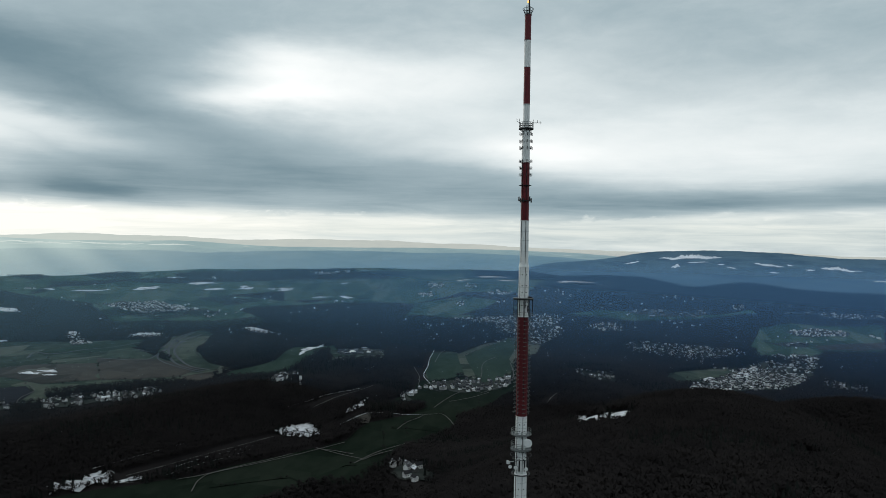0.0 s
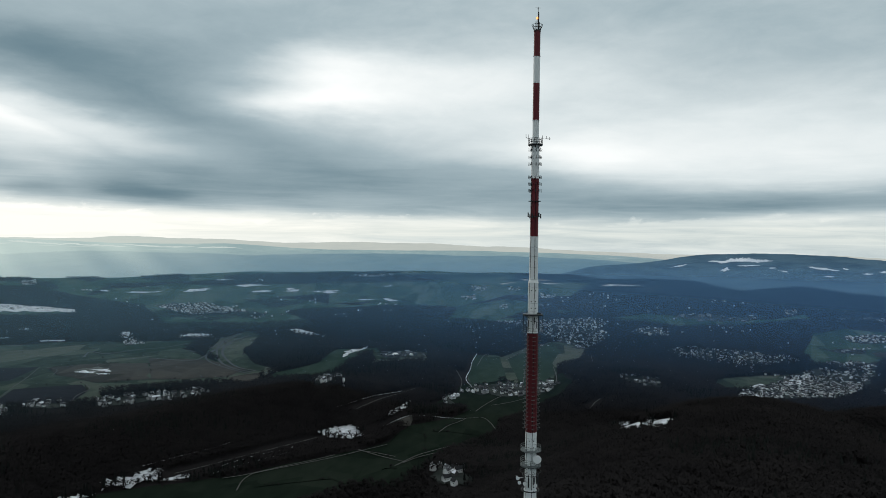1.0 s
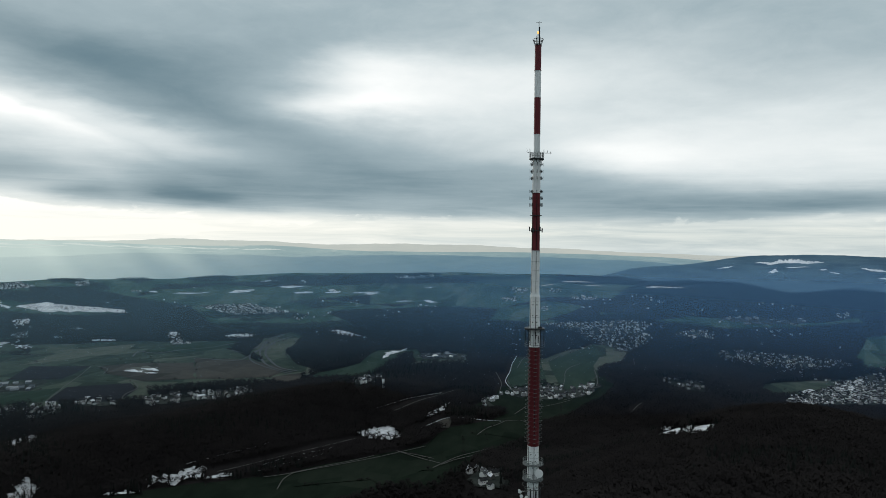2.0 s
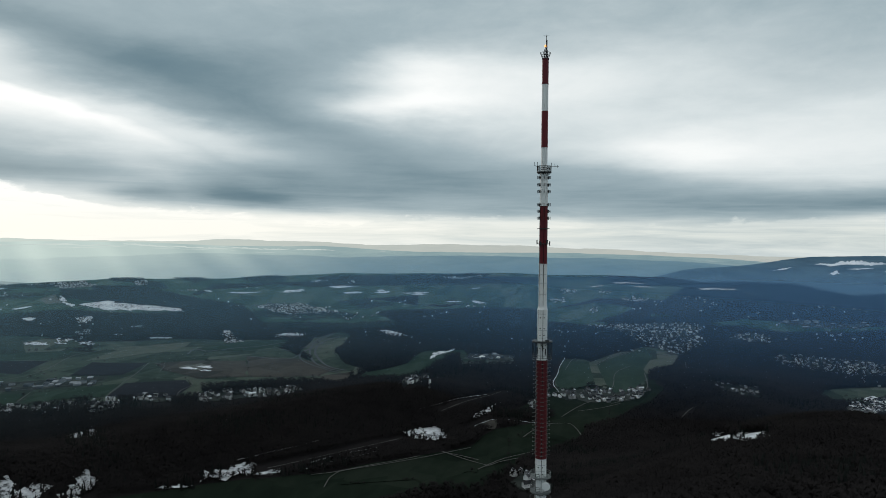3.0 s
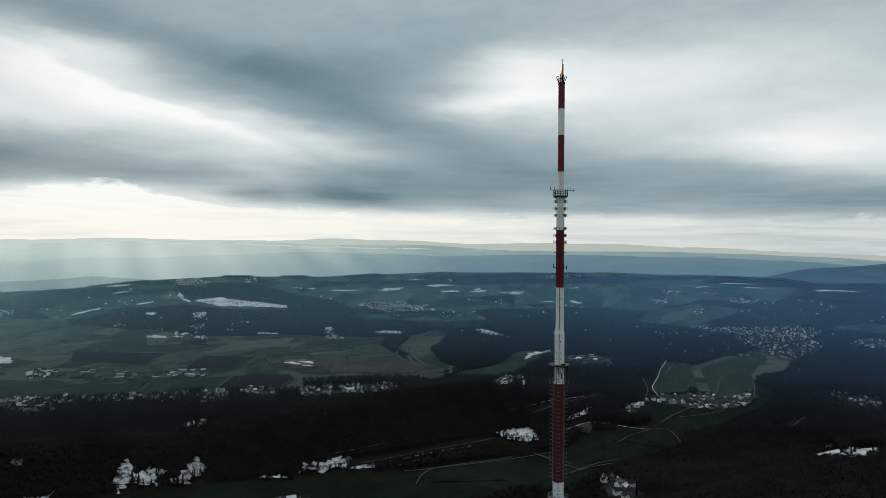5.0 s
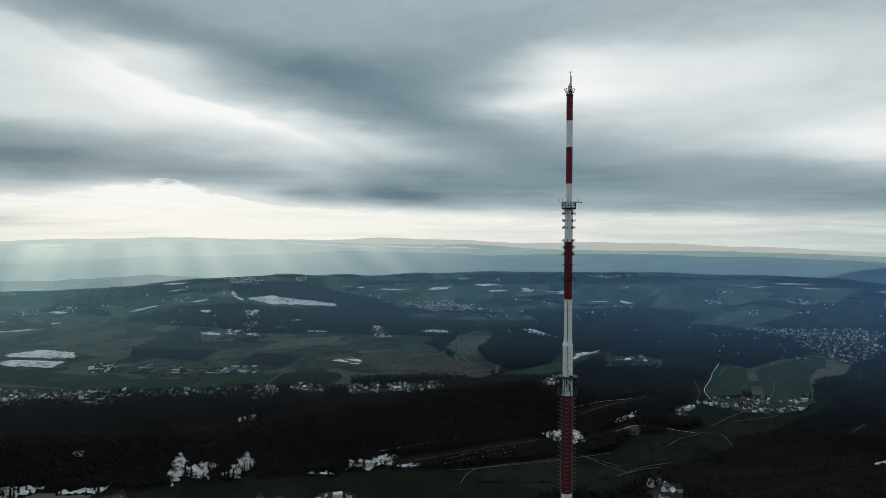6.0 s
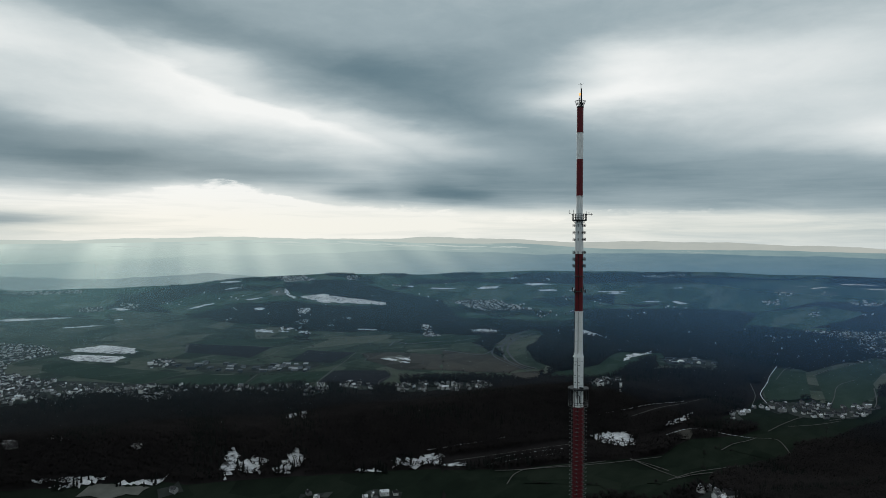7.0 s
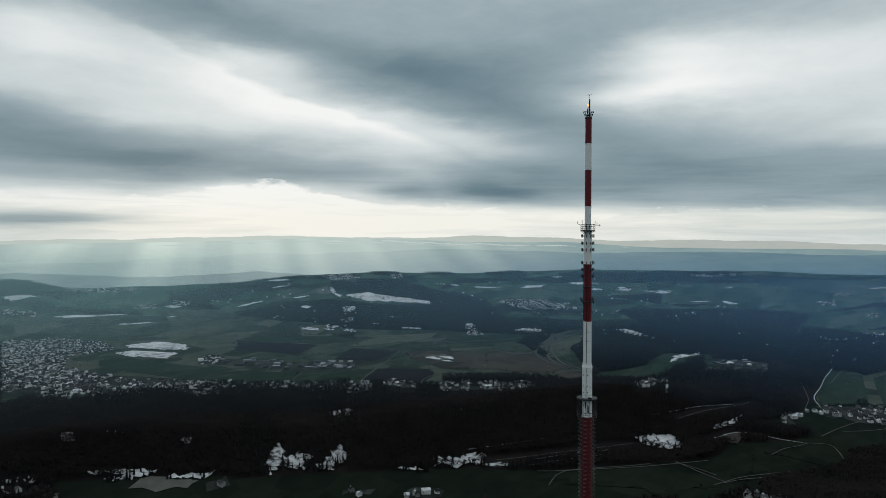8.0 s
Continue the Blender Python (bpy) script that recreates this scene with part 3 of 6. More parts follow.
plot(SNOW, (-936, 844), (-948, 896), (-970, 936), (-930, 930), (-918, 898), (-916, 850))
plot(SNOW, (-822, 952), (-800, 984), (-774, 1002), (-796, 970))
plot(SNOW, (-1332, 428), (-1312, 456), (-1290, 470), (-1298, 450), (-1328, 426))
plot(SNOW, (-1198, 548), (-1180, 600), (-1152, 616), (-1156, 594), (-1184, 556))
plot(SNOW, (-1122, 630), (-1096, 670), (-1070, 696), (-1076, 674), (-1114, 632))
plot(SNOW, (-1714, 3712), (-1646, 3746), (-1552, 3724), (-1590, 3672), (-1666, 3680))
plot(SNOW, (-1576, 3608), (-1526, 3628), (-1464, 3614), (-1518, 3582))
plot(SNOW, (-1400, 3694), (-1376, 3734), (-1338, 3678), (-1358, 3632))
plot(SNOW, (-1170, 3660), (-1128, 3686), (-1082, 3666), (-1126, 3640))
plot(SNOW, (-816, 3618), (-788, 3644), (-746, 3596), (-770, 3558))
plot(SNOW, (-1106, 2914), (-1064, 2934), (-950, 2888), (-982, 2856), (-1052, 2876))
plot(SNOW, (-1234, 3676), (-1164, 3712), (-1078, 3696), (-1136, 3656))
plot(SNOW, (-946, 3560), (-906, 3586), (-854, 3582), (-894, 3548))
plot(SNOW, (-3364, 2816), (-3332, 2878), (-3222, 2874), (-3248, 2788))
plot(SNOW, (-3136, 2646), (-3156, 2722), (-3112, 2772), (-3106, 2692))
plot(SNOW, (-3300, 2036), (-3292, 2086), (-3196, 2090), (-3184, 2026))
plot(SNOW, (-3856, 1488), (-3838, 1562), (-3826, 1614), (-3782, 1622), (-3772, 1514), (-3800, 1470))
plot(SNOW, (-3080, 1654), (-3042, 1752), (-2988, 1830), (-3014, 1734))
plot(SNOW, (-3050, 1892), (-3064, 1946), (-3046, 1950), (-3022, 1896))
plot(SNOW, (-2676, 2444), (-2658, 2468), (-2588, 2442), (-2560, 2388), (-2604, 2388))
plot(SNOW, (-688, 2340), (-692, 2450), (-692, 2742), (-658, 2442))
plot(SNOW, (-1502, 2666), (-1478, 2708), (-1386, 2748), (-1404, 2670), (-1478, 2628))
plot(SNOW, (-1734, 2598), (-1752, 2654), (-1714, 2654), (-1664, 2588), (-1688, 2568))
plot(SNOW, (-2276, 3262), (-2244, 3288), (-2196, 3262), (-2236, 3240))
plot(SNOW, (-2136, 3280), (-2096, 3376), (-2024, 3464), (-2046, 3334), (-2090, 3284))
plot(SNOW, (-1872, 3472), (-1876, 3554), (-1832, 3656), (-1834, 3570), (-1848, 3476))
plot(SNOW, (-1566, 3612), (-1514, 3634), (-1452, 3624), (-1506, 3588))
plot(SNOW, (-3444, 1584), (-3334, 1714), (-3198, 1788), (-3296, 1640), (-3386, 1554))
plot(SNOW, (-3450, 1550), (-3434, 1618), (-3276, 1698), (-3328, 1600), (-3408, 1538))
plot(SNOW, (-812, 3632), (-766, 3620), (-740, 3572), (-776, 3590))
plot(SNOW_UNDER_TREES, (418, 850), (742, 1470), (762, 1406), (448, 846))
plot(SNOW_UNDER_TREES, (318, 600), (366, 646), (334, 578), (290, 538))
plot(SNOW_UNDER_TREES, (462, 778), (504, 840), (424, 690), (408, 678))
plot(SNOW_UNDER_TREES, (-1244, 1198), (-1222, 1260), (-1076, 1100), (-1148, 1100))
plot(SNOW_UNDER_TREES, (-1566, 644), (-1572, 678), (-1380, 584), (-1388, 566))
plot(SNOW_UNDER_TREES, (-710, 1114), (-678, 1160), (-668, 1142), (-704, 1106))
plot(FAR_WOODS, (-2932, 2938), (-2592, 3002), (-2246, 3104), (-1920, 3112), (-1616, 2610), (-1962, 2362), (-2170, 2276), (-2052, 2794), (-2134, 2908), (-2468, 2886), (-2640, 2790), (-2778, 2794))
plot(FAR_WOODS, (-2834, 2296), (-2654, 2562), (-2526, 2634), (-2256, 2696), (-2060, 2788), (-2072, 2496), (-2288, 2244), (-2522, 2170), (-2834, 2152))
plot(FAR_WOODS, (-3316, 2026), (-3460, 2212), (-3584, 2636), (-3154, 2866), (-3238, 2700), (-3220, 2434), (-3184, 2230), (-3002, 2188), (-3190, 2074))
plot(FAR_WOODS, (-1858, 3874), (-1354, 4044), (-1268, 3932), (-1000, 4154), (160, 4358), (-18, 4346), (-286, 4260), (-478, 4180), (-662, 4020), (-942, 3924), (-1274, 3810), (-1524, 3830), (-1808, 3768))
plot(FAR_WOODS, (-1592, 3692), (-1166, 3626), (-888, 3702), (-772, 3560), (-946, 3456), (-1204, 3474), (-1492, 3512))
plot(FAR_WOODS, (-294, 3914), (154, 4054), (144, 3516), (-136, 3382), (-352, 3442), (-474, 3584))
plot(FAR_WOODS, (-1240, 3222), (-826, 3454), (-474, 3584), (-212, 3340), (-658, 3050), (-1010, 3032))
plot(FAR_WOODS, (54, 3746), (412, 3988), (934, 4212), (1300, 3966), (1468, 3764), (730, 3602), (376, 3594), (114, 3608))
plot(FAR_WOODS, (1162, 4194), (2068, 3584), (1682, 3770), (1378, 3802))
plot(FAR_WOODS, (586, 3820), (1162, 4194), (1148, 3814), (1374, 3730), (772, 3656))
plot(FAR_WOODS, (-2252, 3116), (-2312, 3514), (-2076, 3658), (-1854, 3800), (-1226, 3962), (-1188, 3838), (-1728, 3696), (-2054, 3620), (-2202, 3344))
plot(FAR_WOODS, (-2830, 3060), (-2590, 3184), (-2170, 3066), (-1850, 3030), (-1574, 2750), (-1612, 2590), (-1826, 2558), (-1934, 2456), (-2190, 2334), (-2434, 2610), (-2164, 2766), (-2092, 2818), (-2228, 2852), (-2606, 2806))
plot(FAR_WOODS, (-3982, 1528), (-3958, 1634), (-3978, 1744), (-3918, 1790), (-3812, 1772), (-3722, 1724), (-3800, 1680), (-3816, 1570), (-3860, 1476))
plot(VILLAGES, (-846, 820), (-806, 862), (-788, 842), (-832, 804))
plot(VILLAGES, (-756, 896), (-700, 946), (-684, 920), (-736, 872))
plot(VILLAGES, (-1308, 414), (-1224, 476), (-1210, 470), (-1284, 404))
plot(VILLAGES, (-162, 948), (-148, 958), (-118, 928), (-140, 912))
plot(VILLAGES, (-2414, 1064), (-2020, 1096), (-1850, 1172), (-1620, 1296), (-1354, 1490), (-1314, 1444), (-1480, 1290), (-1606, 1132), (-1600, 1064), (-1812, 1052), (-1822, 900), (-2092, 904))
plot(VILLAGES, (-1340, 1528), (-1264, 1608), (-1234, 1580), (-1312, 1494))
plot(VILLAGES, (-1214, 1644), (-1106, 1768), (-1048, 1674), (-1158, 1586))
plot(VILLAGES, (-1106, 1768), (-958, 1836), (-916, 1758), (-1046, 1670))
plot(VILLAGES, (-1382, 1416), (-1338, 1484), (-1304, 1442), (-1332, 1360))
plot(VILLAGES, (-1342, 1546), (-1288, 1600), (-1224, 1560), (-1302, 1502))
plot(VILLAGES, (-3176, 1190), (-3052, 1340), (-2802, 1426), (-2570, 1362), (-2556, 1172), (-2386, 1046), (-2252, 1070), (-2138, 1060), (-1990, 920), (-2040, 778), (-2174, 774))
plot(VILLAGES, (-3424, 1954), (-3358, 2038), (-3256, 1976), (-3330, 1896))
plot(VILLAGES, (-4006, 1876), (-3828, 2212), (-3750, 2162), (-3898, 1822))
plot(VILLAGES, (-2200, 1478), (-2140, 1552), (-1986, 1432), (-2060, 1380))
plot(VILLAGES, (-1886, 3136), (-1694, 3278), (-1498, 3214), (-1386, 3162), (-1626, 3016), (-1740, 3052))
plot(VILLAGES, (-202, 2176), (-86, 2254), (-60, 2206), (88, 2278), (100, 2220), (50, 2112), (-42, 2086), (-200, 2094))
plot(VILLAGES, (-268, 2000), (-212, 2100), (-226, 2000), (-256, 1910))
plot(VILLAGES, (-708, 2082), (-658, 2192), (-640, 2154), (-632, 1886))
plot(VILLAGES, (-1694, 2550), (-1632, 2578), (-1558, 2500), (-1610, 2444))
plot(VILLAGES, (-172, 1000), (-186, 1302), (-78, 880), (-122, 910))
plot(VILLAGES, (-1056, 660), (-1048, 710), (-1020, 694), (-1030, 658))
plot(VILLAGES, (-3390, 2142), (-3288, 2198), (-3162, 2100), (-3234, 2082))
plot(VILLAGES, (-2994, 3186), (-2928, 3114), (-3232, 2972))
plot(VILLAGES, (-3712, 1424), (-3544, 1520), (-3488, 1476), (-3588, 1372))
plot(VILLAGES, (-186, 2198), (-52, 2274), (-8, 2218), (-56, 2158), (-158, 2144))
plot(WORKS, (-2140, 1438), (-1862, 1558), (-1616, 1752), (-1530, 1616), (-1784, 1438), (-1984, 1392))
plot(WORKS, (-602, 2638), (-438, 2700), (-416, 2564), (-552, 2414))
way(3, (-636, 1206), (-600, 1270), (-542, 1362), (-532, 1384))
way(3, (-632, 1172), (-602, 1224), (-546, 1312), (-524, 1368))
way(3, (-766, 1138), (-724, 1218), (-684, 1282), (-658, 1334))
way(3, (-1334, 868), (-1356, 970), (-1290, 1060))
way(3, (-928, 1192), (-906, 1258), (-898, 1336))
way(3, (-544, 1640), (-480, 1784), (-398, 1992))
way(5, (-1404, 1502), (-1618, 1962))
way(5, (-1494, 1856), (-1532, 1930), (-1596, 1964))
way(5, (-1330, 1784), (-1282, 1728), (-1266, 1644), (-1236, 1588))
way(5, (-606, 1156), (-558, 1196), (-482, 1292), (-434, 1364))
way(4, (-554, 1106), (-564, 1158), (-558, 1194))
way(5, (-558, 1194), (-488, 1272), (-396, 1394), (-336, 1466))
way(5, (-286, 1310), (-252, 1388), (-214, 1440), (-174, 1494))
way(5, (-274, 1344), (-394, 1416))
way(5, (-2968, 1840), (-2646, 1834), (-2334, 1752))
way(6, (-2334, 1752), (-2194, 1630))
way(5, (-1838, 1190), (-1844, 1286), (-1842, 1382))
way(5, (-1582, 1370), (-1646, 1480))
way(5, (-2984, 2152), (-2640, 2086), (-2362, 2120))
way(4, (-476, 1698), (-430, 1846), (-366, 2060))
way(5, (-3028, 1844), (-2748, 1842), (-2420, 1768), (-2244, 1748))
way(4, (-3108, 1578), (-2870, 1608), (-2564, 1572))
way(5, (-3040, 2050), (-2806, 2066), (-2614, 2054))
way(4, (-700, 1142), (-598, 1296), (-508, 1460))
plot(VILLAGES, (-182, 3300), (-34, 3380), (126, 3456), (290, 3514), (408, 3506), (352, 3396), (382, 3262), (328, 3136), (226, 3006), (166, 3080), (76, 3116), (22, 3218), (-130, 3258))
plot(VILLAGES, (494, 3334), (522, 3386), (610, 3410), (674, 3368), (660, 3294), (578, 3302))
plot(VILLAGES, (604, 3068), (712, 3158), (842, 3152), (948, 3156), (1126, 3074), (1168, 2986), (1068, 2976), (890, 2950), (774, 2982), (658, 3020))
plot(VILLAGES, (678, 2238), (752, 2434), (860, 2538), (1026, 2786), (1160, 2896), (1342, 2886), (1452, 2982), (1400, 2858), (1270, 2668), (1076, 2462), (862, 2370))
plot(VILLAGES, (1332, 2684), (1428, 2522), (1376, 2438), (1256, 2502))
plot(VILLAGES, (1428, 3296), (1588, 3328), (1708, 3248), (1676, 3184), (1490, 3224))
plot(VILLAGES, (1724, 3596), (1854, 3544), (1996, 3462), (1978, 3430), (1808, 3450), (1706, 3526))
plot(VILLAGES, (298, 2298), (450, 2300), (422, 2168), (370, 2166), (320, 2212))
plot(VILLAGES, (1232, 2964), (1338, 2986), (1422, 2956), (1392, 2890), (1300, 2892))
plot(VILLAGES, (-8, 3822), (138, 3836), (136, 3778), (24, 3774))
plot(VILLAGES, (-176, 3640), (-132, 3670), (-122, 3586), (-158, 3556))
plot(VILLAGES, (-1112, 4080), (-890, 4238), (-842, 4180), (-1024, 4024))
plot(VILLAGES, (-360, 3990), (-264, 4008), (-250, 3910), (-334, 3884))
plot(VILLAGES, (-386, 3766), (-314, 3820), (-298, 3724), (-364, 3694))
plot(VILLAGES, (-134, 4016), (-52, 3992), (-66, 3914), (-124, 3914))
plot(VILLAGES, (58, 3852), (118, 3836), (110, 3772), (62, 3768))
plot(VILLAGES, (1314, 3710), (1384, 3692), (1360, 3620), (1316, 3634))
plot(VILLAGES, (734, 2372), (838, 2466), (778, 2276), (666, 2192))
plot(VILLAGES, (-3152, 3066), (-2998, 3188), (-2800, 3072), (-2926, 2956))
plot(VILLAGES, (-2768, 3308), (-2714, 3368), (-2614, 3242), (-2650, 3176))
plot(WORKS, (1290, 3146), (1474, 3130), (1442, 3058), (1330, 3088))
plot(WORKS, (748, 3578), (918, 3636), (1198, 3674), (1178, 3610), (850, 3532))
plot(WORKS, (1554, 3604), (1710, 3598), (1688, 3548), (1548, 3556))
plot(MEADOWS, (654, 2476), (760, 2654), (940, 2804), (1062, 2856), (984, 2654), (860, 2538), (758, 2456), (688, 2386))
plot(MEADOWS, (1210, 3102), (1346, 3358), (1522, 3424), (1678, 3346), (1924, 3332), (1720, 2958), (1494, 3008), (1404, 2916), (1188, 2940))
plot(MEADOWS, (554, 3512), (744, 3592), (1014, 3608), (1304, 3594), (1400, 3620), (1404, 3554), (1118, 3554), (746, 3456))
plot(MEADOWS, (412, 3542), (598, 3608), (744, 3592), (554, 3512))
plot(MEADOWS, (-116, 2736), (-28, 2910), (100, 3076), (166, 3080), (252, 3004), (194, 2628), (110, 2560), (86, 2274), (36, 2234), (-22, 2216), (-102, 2350), (-196, 2194), (-220, 2290), (-230, 2740), (-146, 2770))
plot(MEADOWS, (-776, 3918), (-544, 3948), (-246, 4030), (124, 3948), (442, 3840), (376, 3630), (114, 3556), (-244, 3484), (-518, 3522), (-702, 3696))
plot(BROWN_FIELDS, (1480, 3086), (1786, 3080), (1736, 2984), (1476, 3024))
plot(GREEN_FIELDS, (1332, 3324), (1462, 3378), (1380, 3194), (1270, 3162))
plot(SNOW, (1008, 2706), (1044, 2760), (1070, 2766), (1076, 2728), (1032, 2662), (996, 2648))
plot(SNOW, (1056, 2832), (1146, 2830), (1140, 2812), (1056, 2806))
plot(SNOW, (812, 2530), (876, 2588), (864, 2550), (814, 2504))
plot(SNOW, (-186, 4048), (-140, 4122), (-86, 4142), (-126, 4080), (-172, 4020))
plot(SNOW, (-62, 4192), (26, 4236), (132, 4204), (148, 4168), (26, 4174), (-44, 4148))
plot(SNOW, (34, 4142), (146, 4110), (178, 4048), (94, 4056))
plot(SNOW, (422, 4090), (478, 4170), (570, 4082), (646, 4002), (592, 3994), (498, 4044), (430, 4040))
plot(SNOW, (-856, 3832), (-822, 3884), (-810, 3854), (-838, 3826))
plot(SNOW, (-810, 3624), (-776, 3614), (-724, 3598), (-752, 3548))
plot(SNOW, (-1392, 3618), (-1338, 3704), (-1318, 3698), (-1310, 3630))
plot(SNOW, (-1890, 3438), (-1908, 3560), (-1818, 3616), (-1814, 3534), (-1842, 3448))
plot(SNOW, (-306, 4122), (-204, 4110), (-210, 4094), (-286, 4098))
plot(SNOW_UNDER_TREES, (234, 1766), (276, 1766), (190, 968), (218, 950), (206, 876), (178, 904), (256, 1728))
plot(SNOW_UNDER_TREES, (306, 572), (362, 644), (328, 570), (284, 518))
plot(SNOW_UNDER_TREES, (474, 908), (798, 1476), (784, 1454), (470, 878))
plot(SNOW_UNDER_TREES, (428, 748), (478, 816), (414, 688), (382, 640))
plot(SNOW_UNDER_TREES, (528, 848), (796, 1302), (528, 816), (470, 730))
plot(SNOW_UNDER_TREES, (278, 450), (334, 516), (316, 476), (268, 426))
plot(SNOW_UNDER_TREES, (278, 558), (314, 610), (300, 580), (272, 538))
plot(SNOW_UNDER_TREES, (-1560, 742), (-1498, 770), (-1346, 678), (-1386, 654))
plot(SNOW_UNDER_TREES, (-1228, 732), (-1220, 750), (-1190, 726), (-1198, 716))
plot(SNOW_UNDER_TREES, (-1250, 538), (-1156, 632), (-1150, 624), (-1236, 540))
way(3.8, (-376, 1600), (-354, 1662), (-328, 1722), (-284, 1742), (-232, 1740), (-182, 1748))
way(5, (-182, 1748), (-130, 1778), (-104, 1728), (-84, 1658))
way(5, (-228, 1594), (-212, 1662), (-186, 1716), (-172, 1758))
way(5, (-272, 1334), (-248, 1374), (-214, 1410))
way(3.8, (-192, 2166), (-222, 2276), (-220, 2426), (-226, 2578), (-222, 2750))
way(4, (-226, 2118), (-234, 2244), (-268, 2388))
way(5, (-96, 2686), (-28, 2862), (48, 2998), (94, 3064))
way(5, (-24, 2212), (-18, 2348), (-18, 2494), (-4, 2594), (38, 2680))
way(6, (90, 2540), (94, 2372), (90, 2240), (62, 2160), (16, 2102), (-20, 2064))
way(5, (-154, 1850), (-132, 1946), (-104, 2034), (-84, 2076))
way(5, (-114, 1942), (-56, 1998), (6, 2068))
way(4, (258, 2836), (240, 2552))
way(4, (178, 1900), (196, 1956), (214, 1988))
way(5, (856, 2522), (938, 2626), (1016, 2736))
way(6, (1234, 2998), (1366, 3052), (1546, 3068), (1682, 3096))
way(7, (738, 3554), (790, 3598), (868, 3616), (1026, 3650), (1182, 3676), (1330, 3626))
way(5, (488, 3568), (528, 3634), (576, 3652))
way(9, (-938, 2134), (-1010, 2162), (-1078, 2232), (-1166, 2366), (-1234, 2542), (-1262, 2700), (-1236, 2786))
way(9, (-948, 2114), (-1026, 2150), (-1100, 2216), (-1180, 2348), (-1254, 2526), (-1290, 2702), (-1278, 2800))
way(7, (-944, 2088), (-1062, 2156), (-1154, 2228), (-1206, 2316), (-1230, 2436), (-1242, 2626))
way(7, (-1322, 2394), (-1258, 2368), (-1268, 2514), (-1306, 2706), (-1286, 2816))
way(8, (-1430, 2154), (-1370, 2212), (-1222, 2226), (-1208, 2314), (-1240, 2538))
way(7, (-1590, 2148), (-1636, 2260), (-1550, 2228), (-1500, 2348), (-1422, 2436), (-1370, 2586), (-1328, 2724))
way(5, (-868, 2004), (-886, 2100), (-862, 2146))
way(5, (-390, 1410), (-346, 1400), (-298, 1378))
way(5, (-200, 2512), (-194, 2704), (-176, 2774))
way(5, (-3014, 1844), (-2782, 1824), (-2564, 1788), (-2326, 1732))
way(5, (-2974, 2024), (-2778, 2012), (-2610, 1980), (-2454, 1982))
way(5, (-3042, 1656), (-3032, 1750), (-3038, 1906), (-3060, 2002))
way(5, (-3060, 1518), (-2926, 1548), (-2672, 1554), (-2538, 1574))
way(5, (-3236, 1356), (-3066, 1396), (-2920, 1418))
way(7, (-2192, 1634), (-2314, 1742))
way(5, (-2048, 1584), (-1874, 1596), (-1868, 1762), (-1976, 2000), (-1976, 2144))
way(5, (-2062, 1174), (-1996, 1322), (-1808, 1386), (-1652, 1548), (-1546, 1660))
way(4, (-3738, 2012), (-3592, 2028), (-3612, 2178))
way(4, (-3488, 1966), (-3380, 1998), (-3382, 2136))
way(6, (42, 4088), (80, 3992), (88, 3916), (52, 3870))
way(6, (-524, 3678), (-466, 3580), (-434, 3522))
way(6, (-1604, 2928), (-1474, 3036), (-1312, 3086), (-1096, 3062), (-922, 3060))
way(6, (-1842, 3702), (-1718, 3714), (-1618, 3738), (-1472, 3688))
way(6, (-1262, 3640), (-1064, 3656), (-918, 3600))
way(6, (-966, 3478), (-902, 3538), (-822, 3604))
way(6, (-1270, 3130), (-1132, 3254), (-974, 3342))
way(6, (-710, 3862), (-598, 3788), (-508, 3730))
way(6, (-190, 3866), (-64, 3826), (28, 3722))
way(6, (-78, 4154), (26, 4032), (58, 3918))
way(6, (-1184, 3590), (-1070, 3630), (-932, 3586), (-818, 3636))
way(5, (-716, 1098), (-686, 1114), (-674, 1122))
plot(MEADOWS, (-572, 2310), (-386, 2482), (-420, 2690), (-520, 2696), (-606, 2496))
plot(VILLAGES, (-660, 1872), (-680, 2096), (-652, 2200), (-634, 2148), (-612, 1870))
plot(MEADOWS, (-634, 1782), (-582, 2036), (-606, 2158), (-612, 1870))
plot(SNOW, (232, 1762), (276, 1766), (190, 968), (218, 950), (208, 886), (180, 916), (256, 1732))
plot(SNOW, (-1468, 1920), (-1454, 1946), (-1406, 1942), (-1414, 1920))
plot(SNOW, (-1434, 1966), (-1398, 1996), (-1366, 1966), (-1392, 1960))
plot(SNOW, (-1394, 1930), (-1356, 1944), (-1366, 1928))
plot(SNOW, (-2334, 2120), (-2316, 2142), (-2262, 2152), (-2228, 2142), (-2276, 2116))
plot(SNOW, (-2222, 2170), (-2260, 2222), (-2256, 2234), (-2222, 2186), (-2178, 2182), (-2198, 2162))
plot(SNOW, (-2132, 2198), (-2134, 2236), (-2088, 2236), (-2090, 2206))
plot(SNOW, (-2218, 2206), (-2226, 2240), (-2206, 2242), (-2196, 2208))
plot(SNOW, (-2848, 2546), (-2820, 2606), (-2794, 2632), (-2784, 2582), (-2804, 2536))
plot(SNOW, (-2152, 2522), (-2112, 2548), (-2076, 2526), (-2106, 2504))
plot(SNOW, (-2130, 2390), (-2100, 2408), (-2092, 2392), (-2116, 2378))
plot(SNOW, (-1870, 3798), (-1762, 3810), (-1752, 3790), (-1852, 3776))
plot(SNOW, (-1558, 3596), (-1464, 3622), (-1450, 3602), (-1542, 3576))
plot(SNOW, (-1654, 3736), (-1544, 3688), (-1498, 3708), (-1572, 3716))
plot(SNOW, (-1964, 2414), (-1878, 2450), (-1868, 2434), (-1946, 2402))
plot(SNOW, (-3810, 1496), (-3822, 1568), (-3806, 1596), (-3760, 1526), (-3768, 1486))
